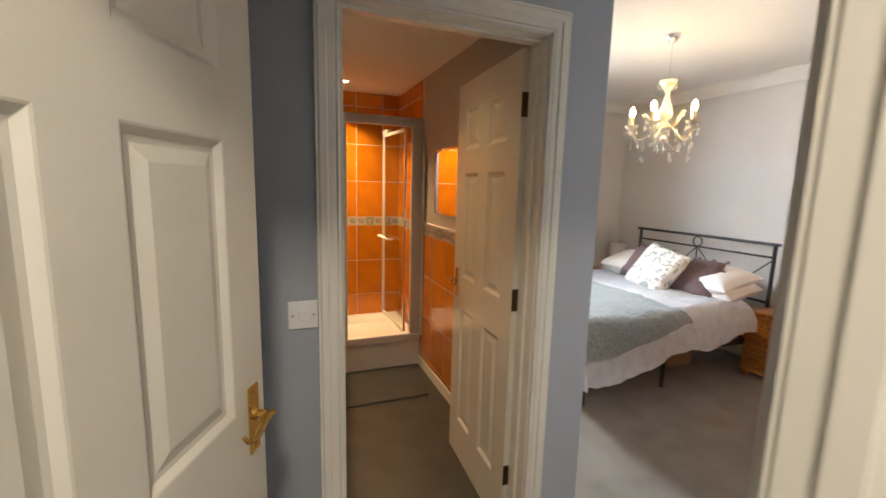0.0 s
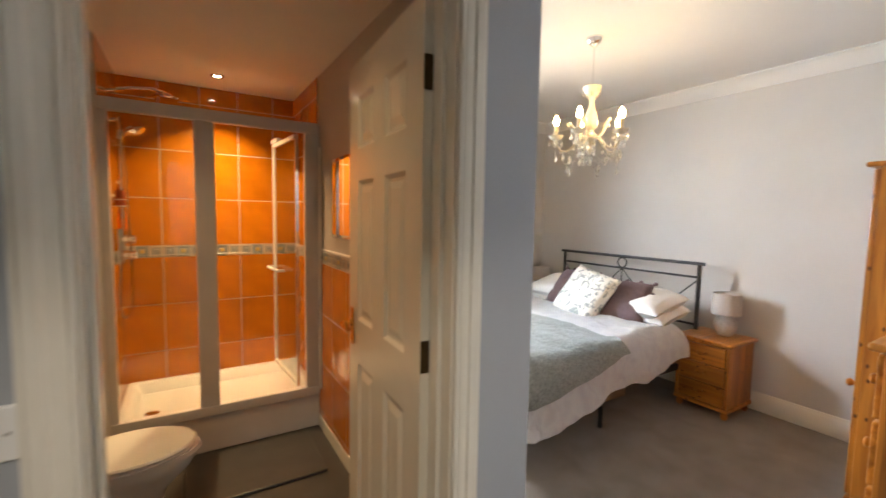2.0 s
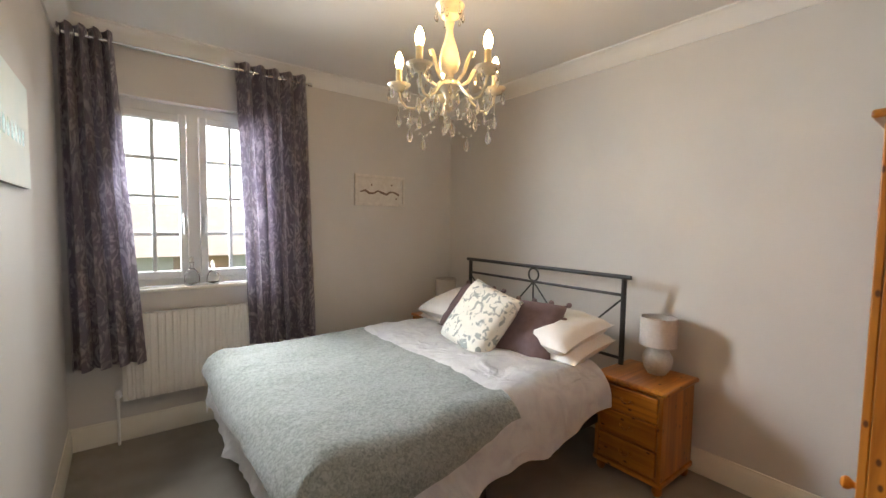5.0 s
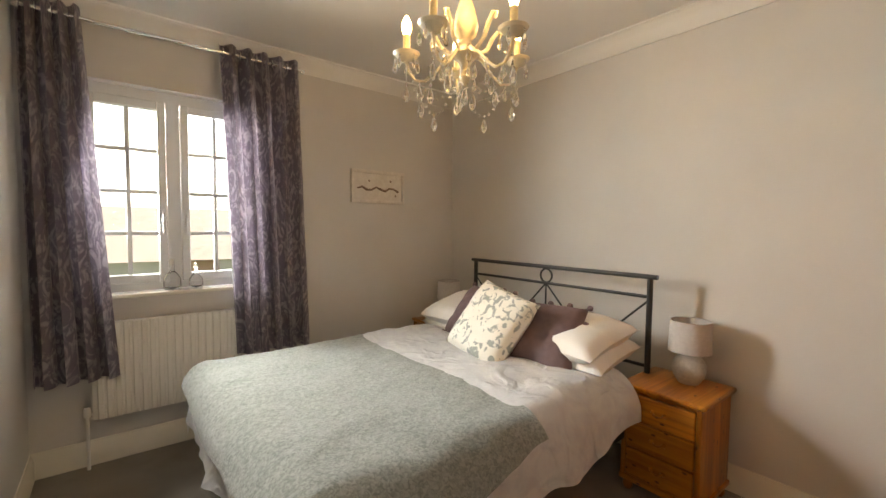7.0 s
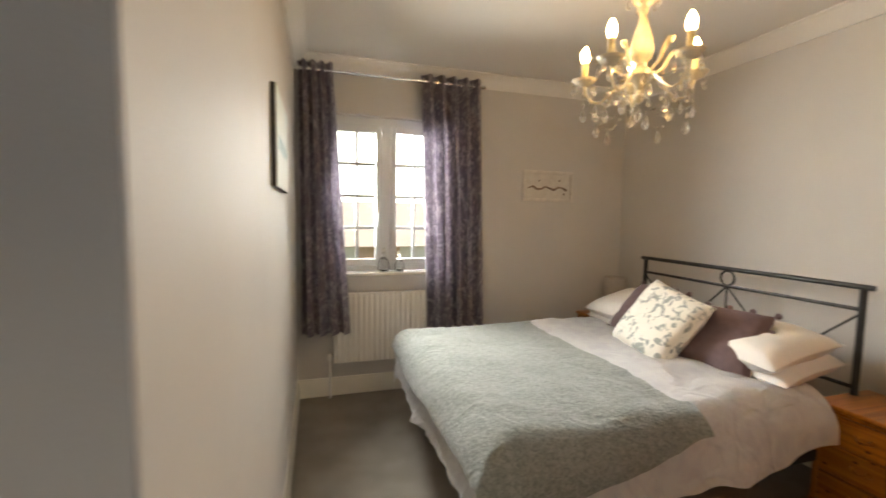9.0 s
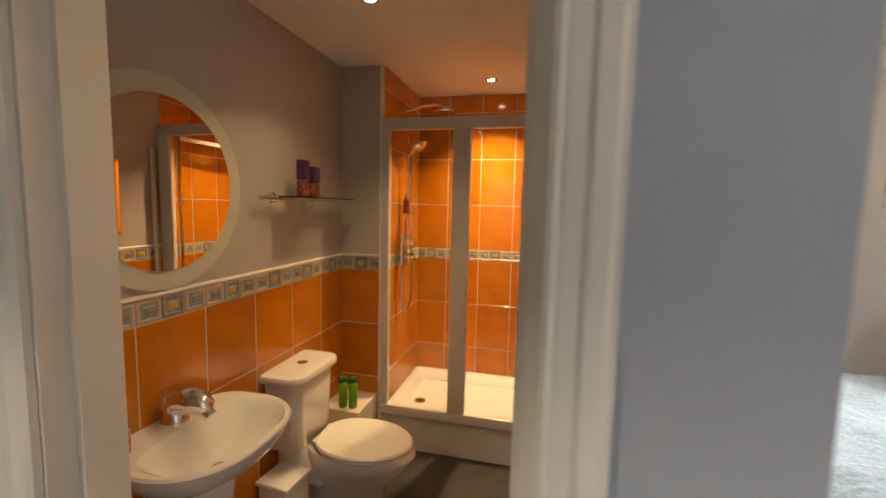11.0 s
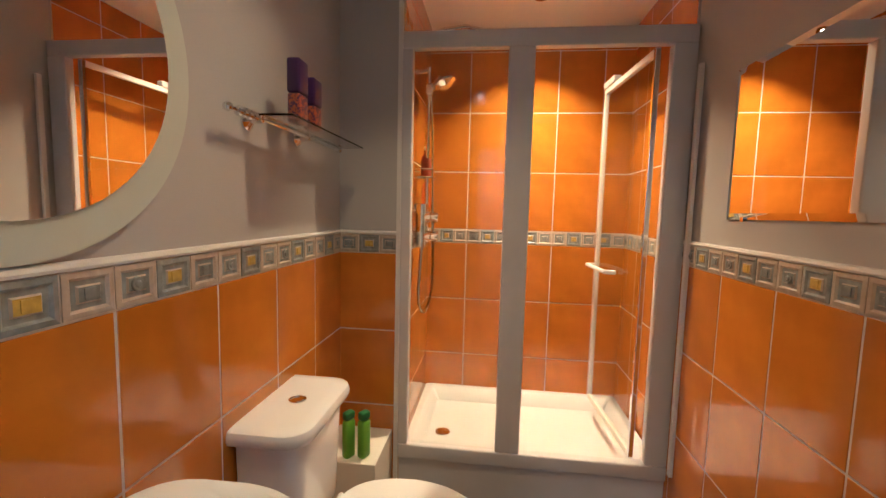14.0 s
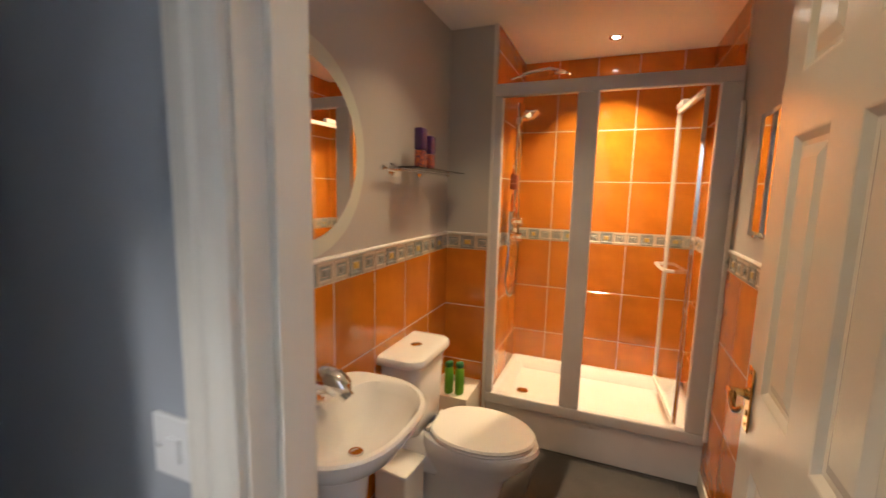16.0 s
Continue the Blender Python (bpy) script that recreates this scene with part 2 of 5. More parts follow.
M_GROUT = node_mat("pale_grout", (0.62, 0.52, 0.42), 0.85, vary=0.08, scale=30, grain=0.3, grain_scale=300)
M_BORD1 = node_mat("pale_stone_relief", (0.46, 0.38, 0.30), 0.35, vary=0.15, scale=40, rand=0.08)
M_BORD2 = node_mat("slate_blue_relief", (0.23, 0.25, 0.245), 0.3, vary=0.3, scale=45, rand=0.15)
M_BORD3 = node_mat("ochre_relief", (0.50, 0.34, 0.06), 0.3, vary=0.25, scale=60)
M_BATHFLOOR = node_mat("charcoal_vinyl_floor", (0.045, 0.042, 0.042), 0.4, vary=0.25, scale=6, grain=0.25, grain_scale=120)
M_PLASTIC = node_mat("white_plastic", (0.78, 0.78, 0.77), 0.3, vary=0.01)
M_RAD = node_mat("white_radiator_enamel", (0.74, 0.72, 0.68), 0.3, vary=0.02)
M_UPVC = node_mat("white_upvc_frame", (0.70, 0.72, 0.74), 0.3, vary=0.01)
M_SHADE = node_mat("grey_linen_lampshade", (0.52, 0.48, 0.46), 0.9, vary=0.06, scale=60, grain=0.4, grain_scale=400)
M_LAMPBASE = node_mat("grey_crackled_ceramic", (0.50, 0.50, 0.48), 0.45, vary=0.12, scale=60, grain=0.3, grain_scale=90)
M_GLASS = glass_mat("clear_glass")
M_CRYSTAL = glass_mat("crystal_glass", (1.0, 0.97, 0.9), 0.02, 1.5)
M_IVORY = node_mat("ivory_candle_sleeve", (0.75, 0.62, 0.36), 0.5, vary=0.04)
M_CREAMGLASS = node_mat("cream_marbled_glass", (0.72, 0.63, 0.46), 0.10, vary=0.1, scale=40, coat=0.4)
M_PANE = pane_mat("window_pane_glass")
M_SHOWERGLASS = pane_mat("shower_glass", (0.93, 0.95, 0.94))
M_BULB = glow_mat("lit_candle_bulb", (1.0, 0.66, 0.28), 133.4)
M_SPOT = glow_mat("lit_downlight_lens", (1.0, 0.85, 0.6), 25)
M_PURPLE = two_tone("purple_bottle_print", (0.35, 0.09, 0.03), (0.045, 0.012, 0.07), 60, 0.47, 0.52, rough=0.3, grain=0.0)
M_PURPLE2 = node_mat("deep_purple_plastic", (0.04, 0.012, 0.07), 0.3, vary=0.05)
M_GREEN = node_mat("lime_green_plastic", (0.14, 0.36, 0.02), 0.3, vary=0.06)
M_GREENCAP = node_mat("dark_green_plastic", (0.02, 0.13, 0.03), 0.3, vary=0.06)
M_PINKLIQ = glass_mat("rose_perfume_glass", (0.95, 0.45, 0.38), 0.02)
M_AMBER = node_mat("amber_bottle", (0.33, 0.08, 0.04), 0.2, vary=0.1)
M_DARKWOOD = node_mat("dark_brown_bin_cloth", (0.05, 0.035, 0.03), 0.8, vary=0.2, scale=20)
M_CARD = two_tone("brown_cardboard", (0.24, 0.17, 0.10), (0.30, 0.21, 0.13), 20, 0.3, 0.7, grain=0.1)
M_STRIPE_B = node_mat("black_card", (0.03, 0.03, 0.032), 0.5, vary=0.1)
M_STRIPE_W = node_mat("white_card", (0.78, 0.78, 0.77), 0.5, vary=0.02)
M_GOLD = node_mat("gold_foil", (0.8, 0.6, 0.22), 0.3, 0.8, vary=0.1)
M_PRINT = two_tone("pale_driftwood_print", (0.60, 0.56, 0.52), (0.70, 0.67, 0.63), 9, 0.3, 0.7, grain=0.1)
M_PRINTFRAME = node_mat("limed_wood_frame", (0.66, 0.62, 0.58), 0.6, vary=0.1, scale=30)
M_DRIFT = node_mat("brown_driftwood", (0.24, 0.17, 0.13), 0.8, vary=0.3, scale=50)
M_CANVAS = two_tone("pale_sky_canvas", (0.66, 0.78, 0.77), (0.80, 0.84, 0.80), 3, 0.3, 0.7, grain=0.25, dist=0.5)
M_TEAL = node_mat("teal_paint", (0.10, 0.34, 0.36), 0.6, vary=0.3, scale=30)
M_BRICK = two_tone("red_brick_far", (0.50, 0.33, 0.24), (0.58, 0.40, 0.30), 8, 0.3, 0.7)
M_RENDER = node_mat("cream_render_far", (0.72, 0.70, 0.66), 0.8, vary=0.05)
M_ROOF = node_mat("brown_roof_tiles_far", (0.46, 0.40, 0.36), 0.8, vary=0.1)
M_GRASS = node_mat("lawn", (0.08, 0.13, 0.04), 0.9, vary=0.3, scale=2)


# ---- mesh helpers ----
def part(name, bm, material, parent=None, label="", smooth=False, m=None):
    """Links a bmesh as one mesh object, under a thing where one is given."""
    me = bpy.data.meshes.new(name)
    bmesh.ops.recalc_face_normals(bm, faces=bm.faces[:])
    bm.to_mesh(me)
    bm.free()
    for mm in (material if isinstance(material, (list, tuple)) else [material]):
        me.materials.append(mm)
    if smooth:
        me.polygons.foreach_set("use_smooth", [True] * len(me.polygons))
        me.set_sharp_from_angle(angle=radians(38))
    ob = new(name, me)
    if parent is not None:
        ob.parent = parent
    if m is not None:
        ob.matrix_basis = m
    return tagged(ob, label=label)


def thing(name, m, label, category, group=""):
    ob = new(name)
    ob.empty_display_size = 0.1
    ob.matrix_basis = m
    return tagged(ob, label, category, group)


def merge(bm, other, m=None, mat=None):
    if m is not None:
        bmesh.ops.transform(other, matrix=m, verts=other.verts[:])
    me = bpy.data.meshes.new("tmp")
    if mat is not None:
        for f in other.faces:
            f.material_index = mat
    other.to_mesh(me)
    other.free()
    bm.from_mesh(me)
    bpy.data.meshes.remove(me)
    return bm


def box(x0, x1, y0, y1, z0, z1, bevel=0.0, seg=2, bm=None, mat=0):
    b = bmesh.new()
    bmesh.ops.create_cube(b, size=1)
    for v in b.verts:
        v.co = Vector(((x0 + x1) / 2 + v.co.x * (x1 - x0), (y0 + y1) / 2 + v.co.y * (y1 - y0), (z0 + z1) / 2 + v.co.z * (z1 - z0)))
    if bevel:
        bmesh.ops.bevel(b, geom=b.edges[:], offset=bevel, segments=seg, affect="EDGES", profile=0.5)
    for f in b.faces:
        f.material_index = mat
    return b if bm is None else merge(bm, b)


def lathe(profile, seg=24, bm=None, m=None, mat=0):
    b = bmesh.new()
    rings = []
    for r, z in profile:
        if r < 1e-5:
            rings.append([b.verts.new((0, 0, z))])
        else:
            rings.append([b.verts.new((r * math.cos(2 * math.pi * i / seg), r * math.sin(2 * math.pi * i / seg), z)) for i in range(seg)])
    for a, c in zip(rings, rings[1:]):
        for i in range(seg):
            j = (i + 1) % seg
            if len(a) == 1 and len(c) == 1:
                continue
            if len(a) == 1:
                b.faces.new((a[0], c[j], c[i]))
            elif len(c) == 1:
                b.faces.new((a[i], a[j], c[0]))
            else:
                b.faces.new((a[i], a[j], c[j], c[i]))
    for f in b.faces:
        f.material_index = mat
    if m is not None:
        bmesh.ops.transform(b, matrix=m, verts=b.verts[:])
    return b if bm is None else merge(bm, b)


def tube(pts, r, seg=8, bm=None, closed=False, mat=0):
    b = bmesh.new()
    pts = [Vector(p) for p in pts]
    rad = r if isinstance(r, (list, tuple)) else [r] * len(pts)
    rings = []
    n = len(pts)
    side = None
    for i, p in enumerate(pts):
        if closed:
            d = (pts[(i + 1) % n] - pts[i - 1]).normalized()
        else:
            d = (pts[min(i + 1, n - 1)] - pts[max(i - 1, 0)]).normalized()
        if side is None:
            side = d.cross(Vector((0, 0, 1)))
            if side.length < 0.1:
                side = d.cross(Vector((0, 1, 0)))
        side = (side - d * side.dot(d)).normalized()
        up = d.cross(side)
        rings.append([b.verts.new(p + (side * math.cos(2 * math.pi * k / seg) + up * math.sin(2 * math.pi * k / seg)) * rad[i]) for k in range(seg)])
    pairs = list(zip(rings, rings[1:])) + ([(rings[-1], rings[0])] if closed else [])
    for a, c in pairs:
        for k in range(seg):
            b.faces.new((a[k], a[(k + 1) % seg], c[(k + 1) % seg], c[k]))
    if not closed:
        b.faces.new(rings[0])
        b.faces.new(rings[-1])
    for f in b.faces:
        f.material_index = mat
    return b if bm is None else merge(bm, b)


def prism(pts, z0, z1, bm=None):
    b = bmesh.new()
    lo = [b.verts.new((x, y, z0)) for x, y in pts]
    hi = [b.verts.new((x, y, z1)) for x, y in pts]
    n = len(pts)
    b.faces.new(lo)
    b.faces.new(hi)
    for i in range(n):
        b.faces.new((lo[i], lo[(i + 1) % n], hi[(i + 1) % n], hi[i]))
    return b if bm is None else merge(bm, b)


def offset_line(pts, d, closed):
    """The line of points moved to its left by d, with mitred corners."""
    P = [Vector(p).to_2d() for p in pts]
    n = len(P)
    out = []
    for i in range(n):
        segs = []
        if closed or i > 0:
            segs.append((P[i] - P[i - 1]).normalized())
        if closed or i < n - 1:
            segs.append((P[(i + 1) % n] - P[i]).normalized())
        no = [Vector((-s.y, s.x)) for s in segs]
        if len(no) == 1:
            out.append(P[i] + no[0] * d)
        else:
            mid = (no[0] + no[1]).normalized()
            out.append(P[i] + mid * d / max(mid.dot(no[0]), 0.2))
    return out


def sweep(pts, profile, closed=False):
    """A moulding along a line on the plan; profile: distance to the left, height."""
    b = bmesh.new()
    rows = [[b.verts.new((q.x, q.y, z)) for q in offset_line(pts, d, closed)] for d, z in profile]
    n, k = len(pts), len(profile)
    for j in range(k):
        a, c = rows[j], rows[(j + 1) % k]
        for i in range(n if closed else n - 1):
            b.faces.new((a[i], a[(i + 1) % n], c[(i + 1) % n], c[i]))
    if not closed:
        b.faces.new([r[0] for r in rows])
        b.faces.new([r[-1] for r in rows])
    return b


def arch(x0, x1, z1, y, out, profile):
    """Mitred casing round three sides of an opening in a wall along x; profile: width outwards, depth."""
    b = bmesh.new()
    rows = [[b.verts.new(p) for p in ((x0 - w, y + out * d, 0), (x0 - w, y + out * d, z1 + w), (x1 + w, y + out * d, z1 + w), (x1 + w, y + out * d, 0))] for w, d in profile]
    k = len(profile)
    for j in range(k):
        for i in range(3):
            b.faces.new((rows[j][i], rows[j][i + 1], rows[(j + 1) % k][i + 1], rows[(j + 1) % k][i]))
    for i in (0, 3):
        b.faces.new([r[i] for r in rows])
    return b


def structure(name, bm, material, label, smooth=False):
    return tagged(part(name, bm, material, smooth=smooth), label, kind="structure")

# ---- structure ----
C, CB = 2.54, 2.50
YN, XW, XE, YS, YA = 5.382, 3.622, 6.487, 1.685, 2.545
YL = 1.50                                   # lobby side of the entrance wall
WB0, WB1 = (XW, YA), (XW, YN)
DX0, DX1, DZ = 2.648, 3.350, 2.02           # shower room doorway
EX0, EX1 = 2.08, 2.955                      # entrance doorway
WX0, WX1, WZ0, WZ1 = 3.83, 4.77, 0.94, 2.155  # window opening
YB = YA + 0.12                            # shower room side of the lobby wall
YE = 4.537                                  # shower enclosure
BL0, BL1 = (2.013, 2.605), (2.013, 4.54)
BR0, BR1, BR2 = (3.517, 2.605), (3.517, 4.56), (3.517, 5.322)
NB, SB = (2.30, 4.54), (2.30, 5.322)
# the shower room is drawn on its own plan, set into the house at true size
BATH = pose(3.545, 2.66, 0) @ Matrix.Scale(0.93, 4) @ pose(-3.517, -2.598, 0)

structure("floor", prism([(1.30, 0.2), (6.6, 0.2), (6.6, 5.58), (3.558, 5.58), (3.558, YA + 0.06), (1.30, YA + 0.06)], -0.12, 0.0), M_CARPET, "beige grey cut-pile carpet through bedroom and lobby")
structure("floor_bathroom", box(1.90, 3.558, YA + 0.06, 5.58, -0.12, 0.0), M_BATHFLOOR, "charcoal vinyl floor of the shower room")
structure("ceiling", box(1.2, 6.6, 0.1, 5.58, C, C + 0.1), M_CEIL, "white painted bedroom ceiling")
structure("ceiling_bathroom", box(1.95, 3.54, 2.605, 5.40, CB, CB + 0.1), M_CEIL, "white painted shower room ceiling").matrix_basis = BATH

wa = box(1.30, DX0 - 0.03, YA, YB, 0, C)
box(DX1 + 0.03, XW - 0.003, YA, YB, 0, C, bm=wa)
box(DX0 - 0.03, DX1 + 0.03, YA, YB, DZ + 0.03, C, bm=wa)
structure("wall_lobby_north", wa, M_LOBBY, "blue grey painted wall with the shower room doorway")
structure("wall_bedroom_west", box(3.582, XW, YA + 0.004, 5.58, 0, C), M_WALL, "warm grey painted bedroom wall with a canvas")
wall_bath_east = structure("wall_bathroom_east", box(3.517, 3.555, 2.605, 5.40, 0, CB), M_BATHWALL, "grey painted shower room wall over orange tiles")
wn = box(XW, WX0, YN, YN + 0.2, 0, C)
box(WX1, XE + 0.1, YN, YN + 0.2, 0, C, bm=wn)
box(WX0, WX1, YN, YN + 0.2, 0, WZ0, bm=wn)
box(WX0, WX1, YN, YN + 0.2, WZ1, C, bm=wn)
structure("wall_north", wn, M_WALL, "warm grey painted bedroom wall with the window")
structure("wall_east", box(XE, XE + 0.1, 1.3, YN, 0, C), M_WALL, "warm grey painted wall behind the bed head")
structure("wall_south", box(3.25, XE, YL - 0.12, YS, 0, C), M_WALL, "warm grey painted wall behind the wardrobe")
we = box(1.40, EX0 - 0.03, YL - 0.12, YL, 0, C)
box(EX1 + 0.03, 3.25, YL - 0.12, YL, 0, C, bm=we)
box(EX0 - 0.03, EX1 + 0.03, YL - 0.12, YL, DZ + 0.03, C, bm=we)
structure("wall_entrance", we, M_LOBBY, "blue grey painted wall with the entrance doorway")
structure("wall_lobby_west", box(1.30, 1.40, 0.3, YA, 0, C), M_LOBBY, "blue grey painted lobby end wall")
wl = box(1.40, 3.35, 0.2, 0.3, 0, C)
box(3.25, 3.35, 0.3, YL - 0.12, 0, C, bm=wl)
structure("wall_landing", wl, M_LOBBY, "painted landing walls behind the entrance")
wall_bath_west = structure("wall_bathroom_west", box(1.90, BL0[0], 2.605, 4.54, 0, CB), M_BATHWALL, "grey painted shower room wall over orange tiles")
wall_nib = structure("wall_shower_nib", box(1.90, NB[0], 4.54, 5.40, 0, CB), M_BATHWALL, "grey painted return wall beside the shower")
wall_back = structure("wall_shower_back", box(SB[0], BR2[0], 5.322, 5.40, 0, CB), M_GROUT, "orange tiled back wall of the shower")
for w in (wall_bath_east, wall_bath_west, wall_nib, wall_back):
    w.matrix_basis = BATH

# coving, skirting, casings
COV = [(0, C - 0.10), (0.010, C - 0.10), (0.018, C - 0.088), (0.026, C - 0.082), (0.042, C - 0.052), (0.066, C - 0.030), (0.078, C - 0.022), (0.086, C - 0.012), (0.094, C - 0.010), (0.094, C), (0, C)]
ROOM = [(1.40, YL), (3.25, YL), (3.25, YS), (XE, YS), (XE, YN), WB1, WB0, (1.40, YA)]
structure("coving", sweep(ROOM, COV, True), M_CEIL, "white plaster coving round the bedroom ceiling", True)
SKIRT = [(0, 0), (0.018, 0), (0.018, 0.098), (0.014, 0.106), (0.012, 0.120), (0.007, 0.128), (0.005, 0.138), (0, 0.14)]
for nm, line in (("baseboard_1", [(EX1 + 0.10, YL), (3.25, YL), (3.25, YS), (XE, YS), (XE, YN), WB1, WB0, (DX1 + 0.10, YA)]), ("baseboard_2", [(DX0 - 0.10, YA), (1.40, YA), (1.40, YL + 0.01)])):
    structure(nm, sweep(line, SKIRT), M_TRIM, "cream gloss moulded skirting board", True)
CASE = [(0.0, 0.0), (0.0, 0.012), (0.006, 0.016), (0.012, 0.011), (0.018, 0.016), (0.034, 0.017), (0.040, 0.023), (0.058, 0.025), (0.064, 0.021), (0.070, 0.022), (0.070, 0.0)]


def door_frame(name, x0, x1, y0, y1, stop_y, label):
    """Lining with a stop, and a casing on both faces."""
    root = tagged(new(name), label, kind="structure")
    ln = box(x0 - 0.028, x0, y0 + 0.001, y1 - 0.001, 0, DZ + 0.028)
    box(x1, x1 + 0.028, y0 + 0.001, y1 - 0.001, 0, DZ + 0.028, bm=ln)
    box(x0, x1, y0 + 0.001, y1 - 0.001, DZ, DZ + 0.028, bm=ln)
    part("lining", ln, M_TRIM, root)
    st = box(x0, x0 + 0.012, stop_y - 0.03, stop_y, 0, DZ - 0.012)
    box(x1 - 0.012, x1, stop_y - 0.03, stop_y, 0, DZ - 0.012, bm=st)
    box(x0, x1, stop_y - 0.03, stop_y, DZ - 0.012, DZ, bm=st)
    part("door_stop", st, M_TRIM, root)
    part("architrave", arch(x0 - 0.006, x1 + 0.006, DZ + 0.006, y0, -1, CASE), M_TRIM, root, smooth=True)
    part("architrave", arch(x0 - 0.006, x1 + 0.006, DZ + 0.006, y1, 1, CASE), M_TRIM, root, smooth=True)
    return root


frame_1 = door_frame("door_frame_1", DX0, DX1, YA, YB, YB - 0.045, "cream gloss moulded casing of the shower room doorway")
frame_2 = door_frame("door_frame_2", EX0, EX1, YL - 0.12, YL, YL - 0.045, "cream gloss moulded casing of the entrance doorway")


# ---- doors ----
def panel_bm(w, h, th):
    """One moulded door panel, front and back: ovolo slope, sunk band, raised field."""
    b = bmesh.new()
    for sgn in (-1, 1):
        loops = []
        for ins, dep in ((0.0, 0.0), (0.004, 0.001), (0.016, 0.010), (0.026, 0.0105), (0.050, 0.003)):
            y = sgn * (th / 2 - dep)
            loops.append([b.verts.new(p) for p in ((ins, y, ins), (w - ins, y, ins), (w - ins, y, h - ins), (ins, y, h - ins))])
        for a, c in zip(loops, loops[1:]):
            for i in range(4):
                b.faces.new((a[i], a[(i + 1) % 4], c[(i + 1) % 4], c[i]))
        b.faces.new(loops[-1])
    return b


def lever(side, parent):
    """Brass lever on a shaped back plate; side: -1 or 1 along y. Lever points towards the hinge at +x."""
    y = side * 0.021
    root = part("handle", box(-0.020, 0.020, min(y, y + side * 0.004), max(y, y + side * 0.004), -0.075, 0.075, 0.0015, 1), M_BRASS, parent, "polished brass lever handle on a back plate")
    hb = lathe([(0.016, 0), (0.013, 0.006), (0.009, 0.010), (0.009, 0.035), (0.0, 0.036)], 14)
    bmesh.ops.transform(hb, matrix=pose(0, y + side * 0.003, 0.012, -90 * side), verts=hb.verts[:])
    yy = y + side * 0.040
    tube([(-0.006, yy, 0.012), (0.010, yy, 0.016), (0.030, yy, 0.016), (0.055, yy + side * 0.004, 0.008), (0.080, yy + side * 0.004, 0.002), (0.098, yy, 0.010), (0.104, yy - side * 0.004, 0.022)], [0.008, 0.0095, 0.009, 0.0075, 0.006, 0.005, 0.004], 10, hb)
    part("lever", hb, M_BRASS, root, smooth=True)
    kb = bmesh.new()
    for zz in (-0.062, 0.062):
        lathe([(0.0045, 0), (0.004, 0.0015), (0, 0.002)], 8, kb, pose(0, y + side * 0.004, zz, -90 * side))
    lathe([(0.009, 0), (0.007, 0.002), (0, 0.002)], 12, kb, pose(0, y + side * 0.004, -0.035, -90 * side))
    part("screw", kb, M_BRASS, root)
    root.location = Vector((0.052, 0, 0.985))
    return root


def panel_door(name, w, m, label):
    """Six-panel moulded door; leaf runs along +x to the hinge edge at x = w, thickness along y."""
    root = tagged(new(name), label, "door", kind="structure")
    root.matrix_basis = m
    th, h = 0.038, 2.002
    pw = (w - 0.112 * 2 - 0.105) / 2
    xs = [(0.112, 0.112 + pw), (w - 0.112 - pw, w - 0.112)]
    zs = [(0.215, 0.850), (1.020, 1.560), (1.675, 1.870)]
    lf = bmesh.new()
    xe, ze = [0, xs[0][0], xs[0][1], xs[1][0], xs[1][1], w], [0, *zs[0], *zs[1], *zs[2], h]
    for y in (-th / 2, th / 2):
        V = [[lf.verts.new((x, y, z)) for x in xe] for z in ze]
        for i in range(len(ze) - 1):
            for j in range(len(xe) - 1):
                if i % 2 == 1 and j % 2 == 1:
                    continue
                lf.faces.new((V[i][j], V[i][j + 1], V[i + 1][j + 1], V[i + 1][j]))
    for a, c in (((0, 0), (0, h)), ((w, 0), (w, h))):
        lf.faces.new([lf.verts.new(p) for p in ((a[0], -th / 2, 0), (a[0], th / 2, 0), (a[0], th / 2, h), (a[0], -th / 2, h))])
    for z in (0, h):
        lf.faces.new([lf.verts.new(p) for p in ((0, -th / 2, z), (w, -th / 2, z), (w, th / 2, z), (0, th / 2, z))])
    bmesh.ops.remove_doubles(lf, verts=lf.verts[:], dist=1e-5)
    part("leaf", lf, M_DOOR, root)
    for z0, z1 in zs:
        for x0, x1 in xs:
            part("panel", panel_bm(x1 - x0, z1 - z0, th), M_DOOR, root, m=pose(x0, 0, z0))
    for sd in (-1, 1):
        lever(sd, root)
    for z in (0.23, 1.0, 1.755):
        hg = box(w - 0.002, w + 0.003, -0.019, 0.019, z, z + 0.09)
        lathe([(0.0, 0), (0.006, 0), (0.006, 0.09), (0, 0.09)], 10, hg, pose(w + 0.006, 0.021, z))
        part("hinge", hg, M_HINGE, root, "dark bronze butt hinge")
    return root


def leaf_pose(hx, hy, ang, w):
    """Hinge edge at (hx, hy); ang: the way from hinge to free edge, degrees from +x."""
    a = radians(ang)
    return pose(hx + w * math.cos(a), hy + w * math.sin(a), 0.008, 0, 0, ang + 180)


panel_door("door_1", 0.680, leaf_pose(DX1 - 0.006, YB - 0.008, 87.0, 0.680), "cream gloss six-panel shower room door standing open")
panel_door("door_2", 0.790, leaf_pose(EX0 + 0.006, YL + 0.004, 66.0, 0.790), "cream gloss six-panel entrance door standing open")

